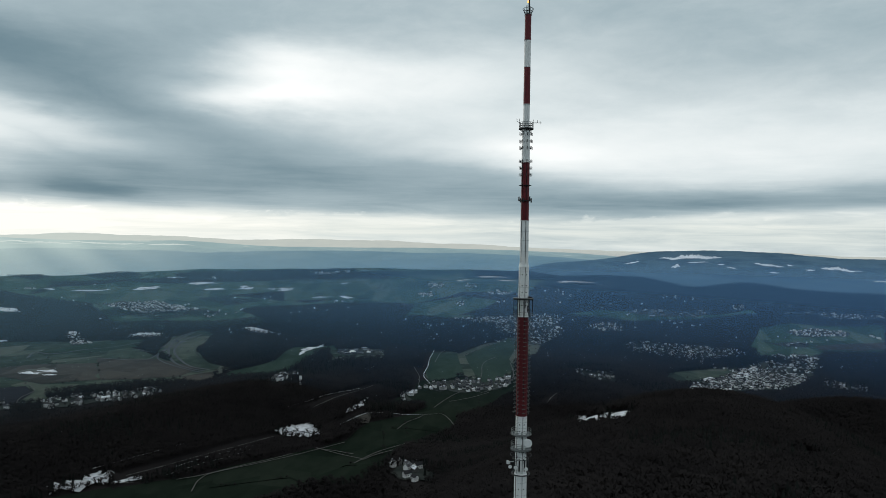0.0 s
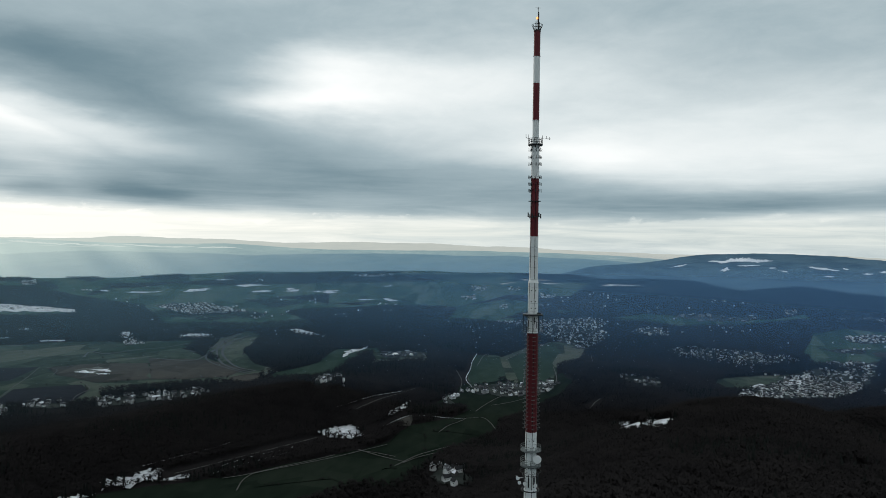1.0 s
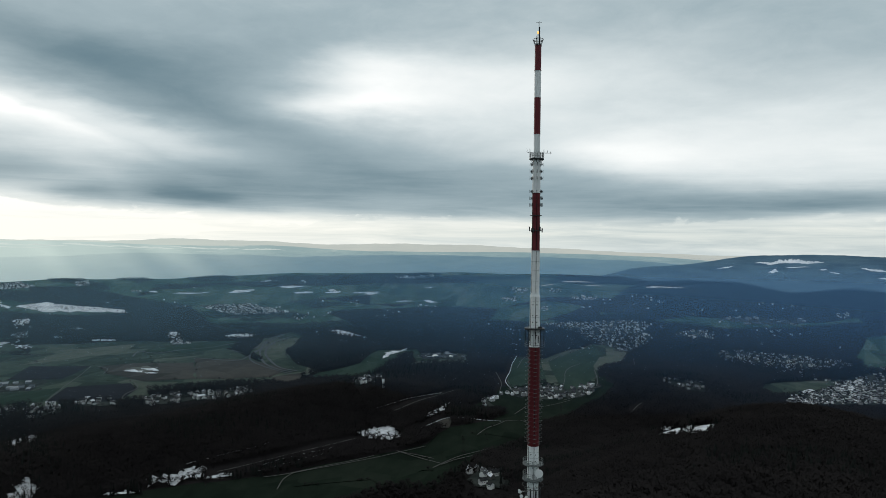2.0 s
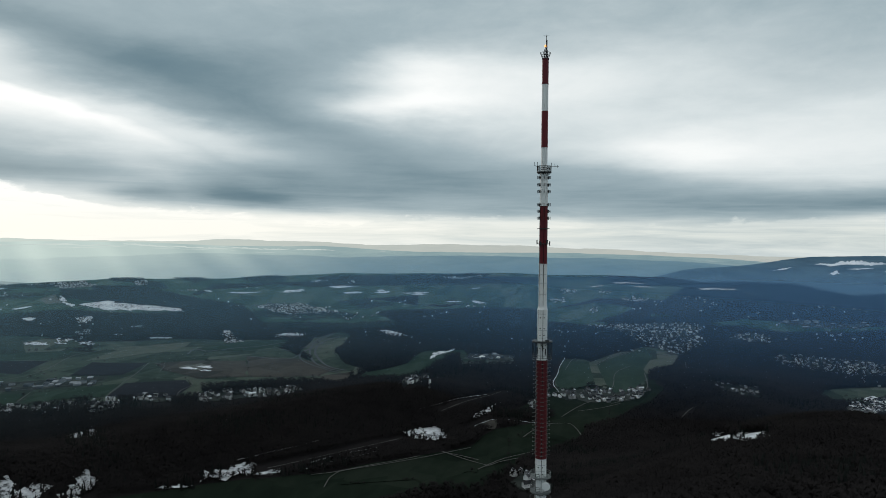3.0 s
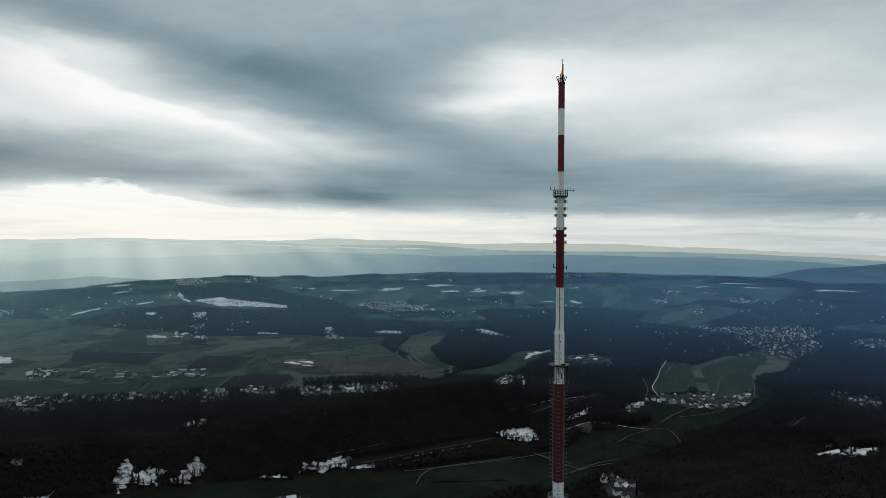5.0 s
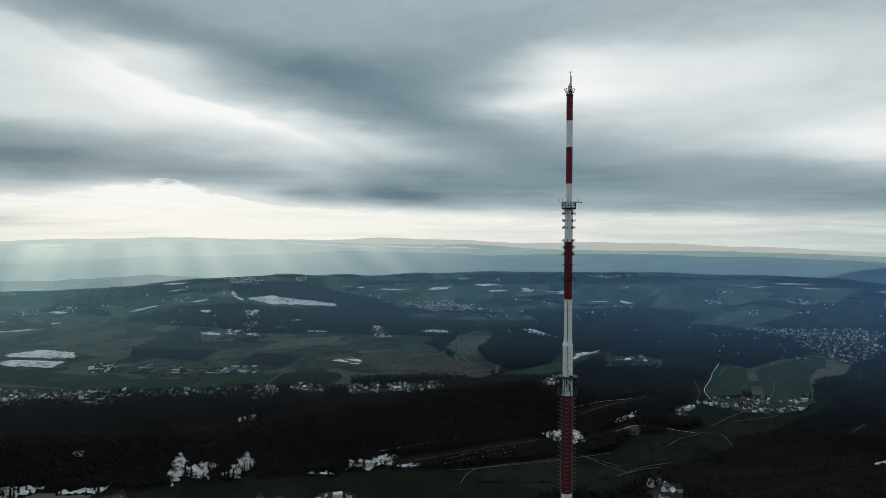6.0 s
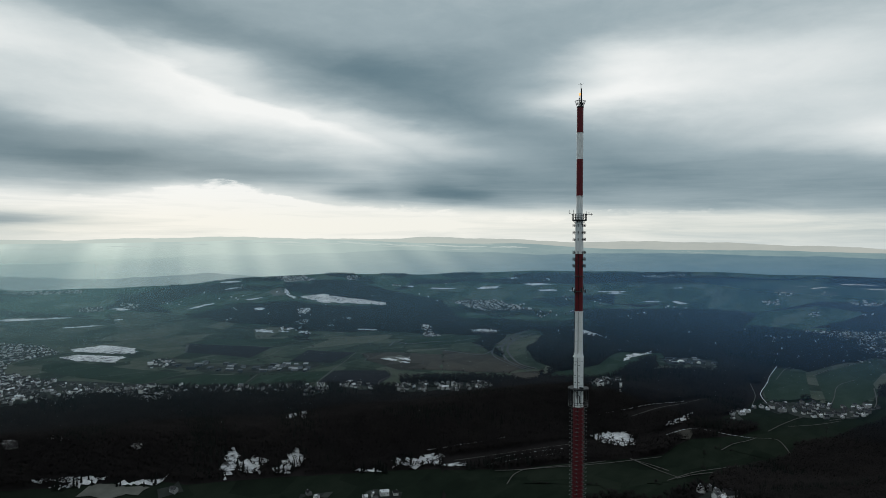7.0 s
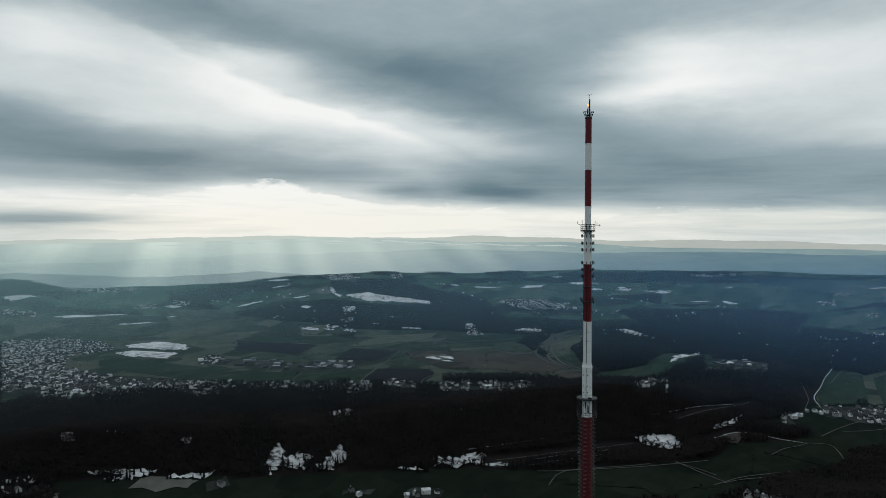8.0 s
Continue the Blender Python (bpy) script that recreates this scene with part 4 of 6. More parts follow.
plot(SNOW, (216, 1720), (174, 948), (214, 912), (204, 810), (164, 750), (134, 906))
plot(SNOW_UNDER_TREES, (-2452, 2522), (-2408, 2578), (-2350, 2518), (-2368, 2456))
plot(SNOW_UNDER_TREES, (-2300, 2350), (-2264, 2408), (-2202, 2338), (-2234, 2294))
plot(VILLAGES, (-2148, 856), (-2110, 990), (-1936, 924), (-1914, 840), (-2048, 810))


def inside(poly, x, y):
    p = np.array(poly, float)
    got = np.zeros(np.shape(x), bool)
    for (x0, y0), (x1, y1) in zip(p, np.roll(p, -1, 0)):
        if y0 != y1:
            got ^= ((y0 > y) != (y1 > y)) & (x < (x1 - x0) * (y - y0) / (y1 - y0) + x0)
    return got


def ragged(poly, step, amount, seed):
    """The outline with points every step metres, shifted to and fro."""
    rng = np.random.default_rng(seed)
    p, out_pts = np.array(poly, float), []
    for a, b in zip(p, np.roll(p, -1, 0)):
        n = max(1, int(np.hypot(*(b - a)) / step))
        for k in range(n):
            out_pts.append(a + (b - a) * k / n + rng.normal(0, amount, 2) * (0.3 if k == 0 else 1) * (2.2 if rng.random() < 0.2 else 1))
    return out_pts


def patch(name, poly, material, lift, label, category, cell=30):
    """A piece of land that lies on the ground sheet, cut into cells so that it follows the relief."""
    bm = bmesh.new()
    vs = [bm.verts.new((x, y, 0)) for x, y in poly]
    bm.faces.new(vs)
    bmesh.ops.triangulate(bm, faces=bm.faces[:])
    p = np.array(poly, float)
    lo, hi = p.min(0), p.max(0)
    cell = max(cell, max(hi - lo) / 90)
    for axis in (0, 1):
        for c in np.arange(lo[axis] + cell, hi[axis], cell):
            co, no = [0, 0, 0], [0, 0, 0]
            co[axis], no[axis] = c, 1
            bmesh.ops.bisect_plane(bm, geom=bm.verts[:] + bm.edges[:] + bm.faces[:], plane_co=co, plane_no=no, dist=0.01)
    xy = np.array([v.co[:2] for v in bm.verts])
    z = ground(xy[:, 0], xy[:, 1]) + lift
    for v, h in zip(bm.verts, z):
        v.co.z = h
    for f in bm.faces:
        if f.normal.z < 0:
            f.normal_flip()
    return tagged(part(name, bm, material, None, smooth=True), label, category, kind="structure")


def away(poly):
    return np.mean([math.hypot(x - 25, y + 153) for x, y in poly])


def far(poly):
    return away(poly) > 3500


# land near the camera takes the darker copy, its shade painted in
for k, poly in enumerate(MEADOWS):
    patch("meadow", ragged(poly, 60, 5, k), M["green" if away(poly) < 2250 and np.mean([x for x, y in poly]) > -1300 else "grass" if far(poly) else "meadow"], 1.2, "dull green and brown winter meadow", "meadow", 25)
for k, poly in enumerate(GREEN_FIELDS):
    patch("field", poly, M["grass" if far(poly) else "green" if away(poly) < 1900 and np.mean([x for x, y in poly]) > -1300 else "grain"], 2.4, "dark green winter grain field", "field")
for k, poly in enumerate(FAR_WOODS):
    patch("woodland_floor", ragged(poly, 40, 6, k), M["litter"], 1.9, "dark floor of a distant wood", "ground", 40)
for k, poly in enumerate(VILLAGES + WORKS):
    patch("village_ground", ragged(poly, 25, 9, k), M["garden"], 2.05, "dark gardens and lanes between village houses", "ground", 30)
for poly in PLOUGHED_FIELDS:
    patch("field", poly, M["plough"], 2.7, "dark bare ploughed field", "field")
for poly in BROWN_FIELDS:
    patch("field", ragged(poly, 50, 4, 7), M["brown"], 2.5, "brown withered moor grass", "field")
for poly in PALE_FIELDS:
    patch("field", ragged(poly, 14, 3, 3), M["pale"], 2.8, "pale bleached field beside a farm", "field")
def slim(poly, share):
    """The same outline drawn out along the slope's contour."""
    p = np.array(poly, float)
    c = p.mean(0)
    d = (c - (25, -153)) / np.hypot(*(c - (25, -153)))
    return [tuple(q - d * np.dot(q - c, d) * (1 - share)) for q in p]


for k, poly in enumerate(SNOW):
    if far(poly) and np.ptp([math.hypot(x - 25, y + 153) for x, y in poly]) < 170:
        poly = slim(poly, 0.5)
    patch("snow_patch", ragged(poly, 22, 4.5, k) if far(poly) else ragged(poly, 6, 4.2, k), M["snow"], 3.6, "remains of old snow on an open slope", "snow", 20)


for k, poly in enumerate(SNOW_UNDER_TREES):
    patch("snow_patch", ragged(poly, 10, 3.0, k + 90), M["snow"], 2.0, "patchy old snow lying under bare trees", "snow", 20)


def course(points, step=14):
    """A smooth line through the points (Catmull-Rom)."""
    p = np.array(points, float)
    p = np.concatenate([[2 * p[0] - p[1]], p, [2 * p[-1] - p[-2]]])
    out_pts = []
    for a, b, c, d in zip(p, p[1:], p[2:], p[3:]):
        n = max(2, int(np.hypot(*(c - b)) / step))
        for t in np.arange(n) / n:
            out_pts.append(0.5 * (2 * b + (c - a) * t + (2 * a - 5 * b + 4 * c - d) * t * t + (3 * b - 3 * c + d - a) * t**3))
    return np.array(out_pts + [p[-2]])


def road(width, points):
    c = course(points)
    width = width if width > 6 else width * 0.52
    d = np.gradient(c, axis=0)
    side = np.stack([-d[:, 1], d[:, 0]], -1) / np.maximum(np.hypot(*d.T), 1e-6)[:, None] * width / 2
    edge = np.stack([c - side, c + side], 1).reshape(-1, 2)
    z = np.repeat(ground(c[:, 0], c[:, 1]), 2) + 3.9
    faces = [(2 * k, 2 * k + 2, 2 * k + 3, 2 * k + 1) for k in range(len(c) - 1)]
    ob = mesh_object("road", np.column_stack([edge, z]), [f[::-1] for f in faces], M["asphalt" if width > 6 else "snow" if width < 2 else "road"])
    return tagged(ob, "grey motorway carriageway" if width > 6 else "narrow forest track white with snow" if width < 2 else "pale gravel farm road between fields", "road", kind="structure")


for width, points in ROADS:
    road(width, points)


# ---- far ridges: backdrop ----
def wave(az, seed, steps):
    rng = np.random.default_rng(seed)
    out_pts = 0 * az
    for w, a in steps:
        out_pts = out_pts + a * np.sin(az / w + rng.uniform(0, 6.3)) * np.sin(az / w * 0.37 + rng.uniform(0, 6.3))
    return out_pts


def ridge(name, r, profile, material, seed, rough, label):
    """A line of hills at distance r whose crest stands at the given elevations (bearing, degrees)."""
    az = np.arange(-40, 76, 0.1)
    el = np.interp(az, [p[0] for p in profile], [p[1] for p in profile]) + wave(az, seed, ((5, rough), (1.7, rough * 0.5), (0.6, rough * 0.2), (0.19, rough * 0.1)))
    rows = []
    for back, drop in ((-160, 1.0), (-90, 0.45), (-40, 0.15), (0, 0.0), (50, 0.4)):
        x, y = polar(az, r + back)
        crest = 146 + r * np.tan(np.radians(el))
        rows.append(np.stack([x, y, crest - drop * np.maximum(60, crest + 260)], -1))
    n = len(az)
    v = np.concatenate(rows)
    i, j = np.meshgrid(np.arange(n - 1), np.arange(len(rows) - 1))
    a = (j * n + i).ravel()
    tris = np.concatenate([np.stack([a, a + n + 1, a + 1], -1), np.stack([a, a + n, a + n + 1], -1)])
    ob = triangles(name, v, tris[:, ::-1], material)
    ob.data.polygons.foreach_set("use_smooth", [True] * len(tris))
    return tagged(ob, label, "hills", kind="structure")


RIDGE_BLUE = [(-40, -1.75), (-28, -1.65), (-18, -1.4), (-12.5, -1.6), (-8, -2.3), (-4, -2.8), (0, -3.4), (40, -3.4), (47, -3.35), (50, -3.25), (56, -3.35), (61, -3.1), (66, -3.0), (75, -3.2)]


def ridge_snow(az0, az1, down0, down1, half, seed, profile=RIDGE_BLUE, r=4500, material="ridge_snow"):
    """A glowing strip for a snow field before the face of a ridge, between two bearings and so many degrees under the
    crest; its light and haze are in the emission.
    """
    n = max(8, int(abs(az1 - az0) * 14))
    s = np.linspace(0, 1, n)
    az = az0 + (az1 - az0) * s
    rng = np.random.default_rng(seed)
    crest = np.interp(az, [p[0] for p in profile], [p[1] for p in profile])
    mid = crest - down0 - (down1 - down0) * s + half * 0.5 * wave(s * 9, seed, ((1.1, 0.8), (0.5, 0.6)))
    body = np.sin(np.pi * s**rng.uniform(0.6, 1.6)) ** 0.8
    top, low = half * body * rng.uniform(0.25, 1.3, n) + 0.006, half * body * rng.uniform(0.4, 1.0, n) + 0.006
    x, y = polar(az, r)
    v = [(a, b, 146 + r * math.tan(radians(e))) for a, b, e in zip(x, y, mid + top)] + [(a, b, 146 + (r - 8) * math.tan(radians(e))) for a, b, e in zip(x, y, mid - low)]
    ob = mesh_object("snow_field", v, [(k, k + 1, k + n + 1, k + n) for k in range(n - 1)], M[material])
    return tagged(ob, "snow field on the face of a distant ridge", "snow", kind="structure")


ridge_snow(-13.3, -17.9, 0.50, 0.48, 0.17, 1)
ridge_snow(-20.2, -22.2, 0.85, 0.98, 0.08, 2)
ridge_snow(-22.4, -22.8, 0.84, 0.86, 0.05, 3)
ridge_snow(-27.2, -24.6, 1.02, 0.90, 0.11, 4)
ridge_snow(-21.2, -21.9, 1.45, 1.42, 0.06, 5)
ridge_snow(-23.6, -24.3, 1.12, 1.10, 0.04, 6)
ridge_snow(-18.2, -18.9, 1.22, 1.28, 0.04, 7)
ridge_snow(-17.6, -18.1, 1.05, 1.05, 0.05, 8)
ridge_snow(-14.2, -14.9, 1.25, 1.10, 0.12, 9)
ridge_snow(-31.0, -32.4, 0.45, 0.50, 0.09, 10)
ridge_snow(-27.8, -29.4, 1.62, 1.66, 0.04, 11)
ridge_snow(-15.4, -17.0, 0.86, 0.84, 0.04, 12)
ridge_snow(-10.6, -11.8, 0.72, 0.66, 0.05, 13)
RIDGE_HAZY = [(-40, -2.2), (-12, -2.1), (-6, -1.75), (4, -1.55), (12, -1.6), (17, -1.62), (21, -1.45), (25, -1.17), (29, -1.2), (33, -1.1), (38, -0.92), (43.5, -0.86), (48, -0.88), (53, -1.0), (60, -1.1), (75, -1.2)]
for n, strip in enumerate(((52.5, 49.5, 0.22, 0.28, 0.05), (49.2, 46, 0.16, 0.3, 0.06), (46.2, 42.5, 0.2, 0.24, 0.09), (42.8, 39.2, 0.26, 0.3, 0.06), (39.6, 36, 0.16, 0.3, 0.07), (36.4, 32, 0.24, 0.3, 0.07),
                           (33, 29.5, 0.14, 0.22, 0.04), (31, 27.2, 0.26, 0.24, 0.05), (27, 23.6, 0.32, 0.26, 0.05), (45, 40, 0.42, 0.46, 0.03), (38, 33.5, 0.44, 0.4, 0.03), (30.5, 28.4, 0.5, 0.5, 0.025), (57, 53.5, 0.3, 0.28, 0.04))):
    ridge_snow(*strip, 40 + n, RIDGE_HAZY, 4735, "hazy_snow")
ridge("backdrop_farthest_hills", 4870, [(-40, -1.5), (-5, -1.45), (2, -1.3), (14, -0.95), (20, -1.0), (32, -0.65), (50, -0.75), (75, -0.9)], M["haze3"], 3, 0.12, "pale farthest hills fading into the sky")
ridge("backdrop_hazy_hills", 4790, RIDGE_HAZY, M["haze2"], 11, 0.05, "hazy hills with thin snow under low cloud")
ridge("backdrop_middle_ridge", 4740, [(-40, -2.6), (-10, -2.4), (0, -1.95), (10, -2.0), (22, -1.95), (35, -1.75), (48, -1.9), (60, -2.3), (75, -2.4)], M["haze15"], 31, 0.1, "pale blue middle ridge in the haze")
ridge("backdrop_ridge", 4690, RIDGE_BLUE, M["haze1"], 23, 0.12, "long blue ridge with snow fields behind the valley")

# ---- haze sheets over the valley ----
def mist_material(name, layers, hues):
    """A mostly clear veil that scatters the sky's light, with distance haze painted in: thicker before the far slopes,
    clear near the ground, tinted by bearing and brighter on the sun's side.
    """
    m = bpy.data.materials.new(name)
    m.use_nodes = True
    t = m.node_tree
    t.nodes.clear()
    geo = t.nodes.new("ShaderNodeNewGeometry")
    p = t.nodes.new("ShaderNodeSeparateXYZ")
    t.links.new(geo.outputs["Position"], p.inputs[0])
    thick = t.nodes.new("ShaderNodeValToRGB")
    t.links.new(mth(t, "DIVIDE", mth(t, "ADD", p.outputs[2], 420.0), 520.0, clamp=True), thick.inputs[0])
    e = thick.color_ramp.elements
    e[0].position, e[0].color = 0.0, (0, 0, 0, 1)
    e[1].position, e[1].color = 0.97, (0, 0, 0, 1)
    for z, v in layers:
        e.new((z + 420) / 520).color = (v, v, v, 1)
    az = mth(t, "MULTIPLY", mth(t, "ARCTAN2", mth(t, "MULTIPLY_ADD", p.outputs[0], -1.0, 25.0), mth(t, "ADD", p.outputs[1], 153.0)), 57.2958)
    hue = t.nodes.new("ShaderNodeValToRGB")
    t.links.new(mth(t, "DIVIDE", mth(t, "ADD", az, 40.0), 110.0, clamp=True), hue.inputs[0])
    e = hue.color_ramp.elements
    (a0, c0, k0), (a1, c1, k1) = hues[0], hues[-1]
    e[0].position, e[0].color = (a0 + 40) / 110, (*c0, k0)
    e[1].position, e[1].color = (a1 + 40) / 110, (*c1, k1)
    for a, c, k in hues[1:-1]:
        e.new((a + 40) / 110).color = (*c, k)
    front, back = t.nodes.new("ShaderNodeBsdfDiffuse"), t.nodes.new("ShaderNodeBsdfTranslucent")
    for n in (front, back):
        t.links.new(hue.outputs[0], n.inputs["Color"])
    both, veil, air = t.nodes.new("ShaderNodeMixShader"), t.nodes.new("ShaderNodeMixShader"), t.nodes.new("ShaderNodeBsdfTransparent")
    both.inputs[0].default_value = 0.5
    t.links.new(front.outputs[0], both.inputs[1])
    t.links.new(back.outputs[0], both.inputs[2])
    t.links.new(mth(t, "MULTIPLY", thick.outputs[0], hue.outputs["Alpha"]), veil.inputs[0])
    t.links.new(air.outputs[0], veil.inputs[1])
    t.links.new(both.outputs[0], veil.inputs[2])
    o = t.nodes.new("ShaderNodeOutputMaterial")
    t.links.new(veil.outputs[0], o.inputs["Surface"])
    return m


# an upright curved sheet added in place of the air's haze
def mist(material, az0, bearings, distances, label):
    az, z = np.arange(az0, 76, 1.0), np.linspace(-460, 100, 15)
    A, Z = np.meshgrid(az, z)
    x, y = polar(A, np.interp(A, bearings, distances))
    k, n = A.shape
    i, j = np.meshgrid(np.arange(n - 1), np.arange(k - 1))
    a = (j * n + i).ravel()
    tris = np.concatenate([np.stack([a, a + 1, a + n + 1], -1), np.stack([a, a + n + 1, a + n], -1)])
    ob = triangles("mist", np.stack([x, y, Z], -1).reshape(-1, 3), tris, material)
    ob.data.polygons.foreach_set("use_smooth", [True] * len(tris))
    return tagged(ob, label, "mist", kind="stuff")


# painted haze: height and thickness; bearing, colour and share
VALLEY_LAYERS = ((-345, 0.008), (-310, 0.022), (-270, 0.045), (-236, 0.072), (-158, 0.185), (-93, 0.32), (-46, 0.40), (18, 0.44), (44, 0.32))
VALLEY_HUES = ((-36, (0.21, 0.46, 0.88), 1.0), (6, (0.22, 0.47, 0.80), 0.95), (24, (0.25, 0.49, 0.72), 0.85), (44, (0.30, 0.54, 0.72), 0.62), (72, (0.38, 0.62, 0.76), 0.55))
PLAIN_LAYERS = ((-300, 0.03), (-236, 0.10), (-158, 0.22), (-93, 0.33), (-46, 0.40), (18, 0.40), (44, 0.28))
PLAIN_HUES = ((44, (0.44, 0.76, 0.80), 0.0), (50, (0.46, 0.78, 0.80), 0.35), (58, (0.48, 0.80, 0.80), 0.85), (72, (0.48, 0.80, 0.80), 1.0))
mist(mist_material("valley_haze_sheet", VALLEY_LAYERS, VALLEY_HUES), -40, (10, 20, 35, 45, 60), (2000, 2100, 1900, 1800, 1800), "curved translucent sheet painted with bluish haze across the valley")
mist(mist_material("plain_haze_sheet", PLAIN_LAYERS, PLAIN_HUES), 43, (40, 60), (2850, 2850), "translucent sheet painted with pale greenish haze before the distant plain")

# ---- the mast ----
def ring_bm(bm, r, z, tube, n=28, m=6):
    """A torus lying flat."""
    vs = [[bm.verts.new(((r + tube * math.cos(b)) * math.cos(a), (r + tube * math.cos(b)) * math.sin(a), z + tube * math.sin(b))) for b in [2 * math.pi * j / m for j in range(m)]] for a in [2 * math.pi * k / n for k in range(n)]]
    for k in range(n):
        for j in range(m):
            bm.faces.new((vs[k][j], vs[(k + 1) % n][j], vs[(k + 1) % n][(j + 1) % m], vs[k][(j + 1) % m]))


def bar_bm(bm, a, b, r, n=6):
    a, b = Vector(a), Vector(b)
    d = b - a
    m = Matrix.Translation((a + b) / 2) @ d.to_track_quat("Z", "Y").to_matrix().to_4x4()
    bmesh.ops.create_cone(bm, cap_ends=True, segments=n, radius1=r, radius2=r, depth=d.length, matrix=m)


def box_bm(bm, centre, size, turn=0.0):
    bmesh.ops.create_cube(bm, size=1, matrix=Matrix.Translation(centre) @ Matrix.Rotation(turn, 4, "Z") @ Matrix.Diagonal((*size, 1)))


def lathe_bm(bm, profile, n=32):
    """A solid of revolution from (radius, height) pairs."""
    rows = [[bm.verts.new((r * math.cos(2 * math.pi * k / n), r * math.sin(2 * math.pi * k / n), z)) for k in range(n)] for r, z in profile]
    for lo, hi in zip(rows, rows[1:]):
        for k in range(n):
            bm.faces.new((lo[k], lo[(k + 1) % n], hi[(k + 1) % n], hi[k]))
    bm.faces.new(rows[0][::-1])
    bm.faces.new(rows[-1])


mast = tagged(new("broadcast_mast"), "tall red and white banded steel broadcasting mast with antennas", "mast")


def tube(z0, z1, r0, r1, material, label, flange=True):
    bm = bmesh.new()
    prof = [(r0, z0), (r1, z1)]
    if flange:
        k = r0 + 0.07
        prof = [(k, z0), (k, z0 + 0.12), (r0, z0 + 0.13), (r1, z1 - 0.13), (r1 + 0.07, z1 - 0.12), (r1 + 0.07, z1 - 0.004)]
    lathe_bm(bm, prof, 36)
    ob = part("tube_section", bm, M[material], mast, label, smooth=True)
    for p in ob.data.polygons:
        p.use_smooth = len(p.vertices) == 4
    return ob


W_L, R_L = "white painted steel tube", "red painted steel tube"
tube(175.5, 181.0, 0.72, 0.72, "steel_red", R_L)
tube(169.6, 175.5, 0.72, 0.72, "steel_white", W_L, False)
tube(161.5, 169.6, 0.73, 0.73, "steel_red", R_L, False)
tube(156.2, 161.5, 0.70, 0.70, "steel_white", W_L)
tube(148.6, 155.9, 0.90, 0.88, "steel_white", W_L)
tube(135.8, 148.6, 0.90, 0.90, "steel_red", R_L)
tube(126.3, 135.8, 0.95, 0.92, "steel_white", W_L)
tube(125.6, 126.3, 1.12, 0.95, "steel_white", W_L, False)
tube(114.35, 125.6, 1.12, 1.12, "steel_white", W_L)
tube(92.25, 114.35, 1.24, 1.22, "steel_rust", "weathered dark red steel tube")
tube(79.2, 92.25, 1.27, 1.25, "steel_white", W_L)
tube(66.0, 79.2, 1.42, 1.40, "steel_white", W_L)
tube(40.0, 66.0, 1.55, 1.45, "steel_white", W_L)
tube(-4.0, 40.0, 1.9, 1.55, "steel_white", W_L)


def gallery(z, r, inner, material="steel_dark", rail=1.15, posts=14, thick=0.3, rails=3, hang=0.0):
    """A ring walkway with its railing (or, hanging, a cage below it)."""
    bm = bmesh.new()
    lathe_bm(bm, [(inner, z - thick), (r, z - thick), (r + 0.04, z - thick * 0.5), (r, z), (inner, z)], 36)
    deck = part("gallery", bm, M[material], mast, "dark steel walkway ring")
    lo, hi = (z - hang, z - thick) if hang else (z, z + rail)
    for k in range(posts):
        a = 2 * math.pi * (k + 0.5) / posts
        bm = bmesh.new()
        bar_bm(bm, (r * math.cos(a) * 0.97, r * math.sin(a) * 0.97, lo), (r * math.cos(a) * 0.97, r * math.sin(a) * 0.97, hi), 0.05 if not hang else 0.07)
        part("railing_post", bm, M[material], deck)
    for k in range(rails):
        bm = bmesh.new()
        zz = hi - k * 0.42 if not hang else lo + k * 0.5
        ring_bm(bm, r * 0.97, zz, 0.045)
        part("handrail", bm, M["steel_mid" if hang and k < 2 else material], deck)
    for k in range(8):
        a = 2 * math.pi * k / 8
        bm = bmesh.new()
        bar_bm(bm, (inner * math.cos(a), inner * math.sin(a), z - thick - 0.7), (r * 0.9 * math.cos(a), r * 0.9 * math.sin(a), z - thick), 0.05)
        part("bracket", bm, M[material], deck)
    return deck


# head: basket, pole, lamp, crossed top antenna
bm = bmesh.new()
lathe_bm(bm, [(0.78, 181.0), (0.80, 181.1), (0.74, 181.25), (0.3, 181.35)])
part("cap", bm, M["steel_dark"], mast)
for r, z in ((0.95, 181.8), (1.18, 182.4)):
    bm = bmesh.new()
    ring_bm(bm, r, z, 0.05)
    part("basket_ring", bm, M["steel_dark"], mast)
for k in range(10):
    a = 2 * math.pi * k / 10
    bm = bmesh.new()
    bar_bm(bm, (0.68 * math.cos(a), 0.68 * math.sin(a), 181.2), (1.18 * math.cos(a), 1.18 * math.sin(a), 182.4), 0.045)
    part("basket_strut", bm, M["steel_dark"], mast)
for (x, y), z1, r in (((0.15, 0.0), 186.2, 0.06), ((-0.3, 0.1), 183.2, 0.09), ((0.42, -0.1), 183.0, 0.08), ((0.28, 0.05), 185.2, 0.11)):
    bm = bmesh.new()
    bar_bm(bm, (x, y, 181.2), (x, y, z1), r, 8)
    part("head_pole", bm, M["steel_dark"], mast)
for a in (0.2, 1.77):
    bm = bmesh.new()
    c, s = 0.62 * math.cos(a), 0.62 * math.sin(a)
    bar_bm(bm, (0.15 - c, -s, 186.15), (0.15 + c, s, 186.15), 0.04)
    part("top_antenna", bm, M["steel_grey"], mast)
bm = bmesh.new()
lathe_bm(bm, [(0.08, -0.26), (0.18, -0.23), (0.2, 0.0), (0.17, 0.22), (0.05, 0.28)], 14)
bmesh.ops.translate(bm, vec=(-0.05, -0.12, 183.9), verts=bm.verts)
part("obstruction_lamp", bm, M["glow"], mast, "glowing orange obstruction lamp", smooth=True)
bm = bmesh.new()
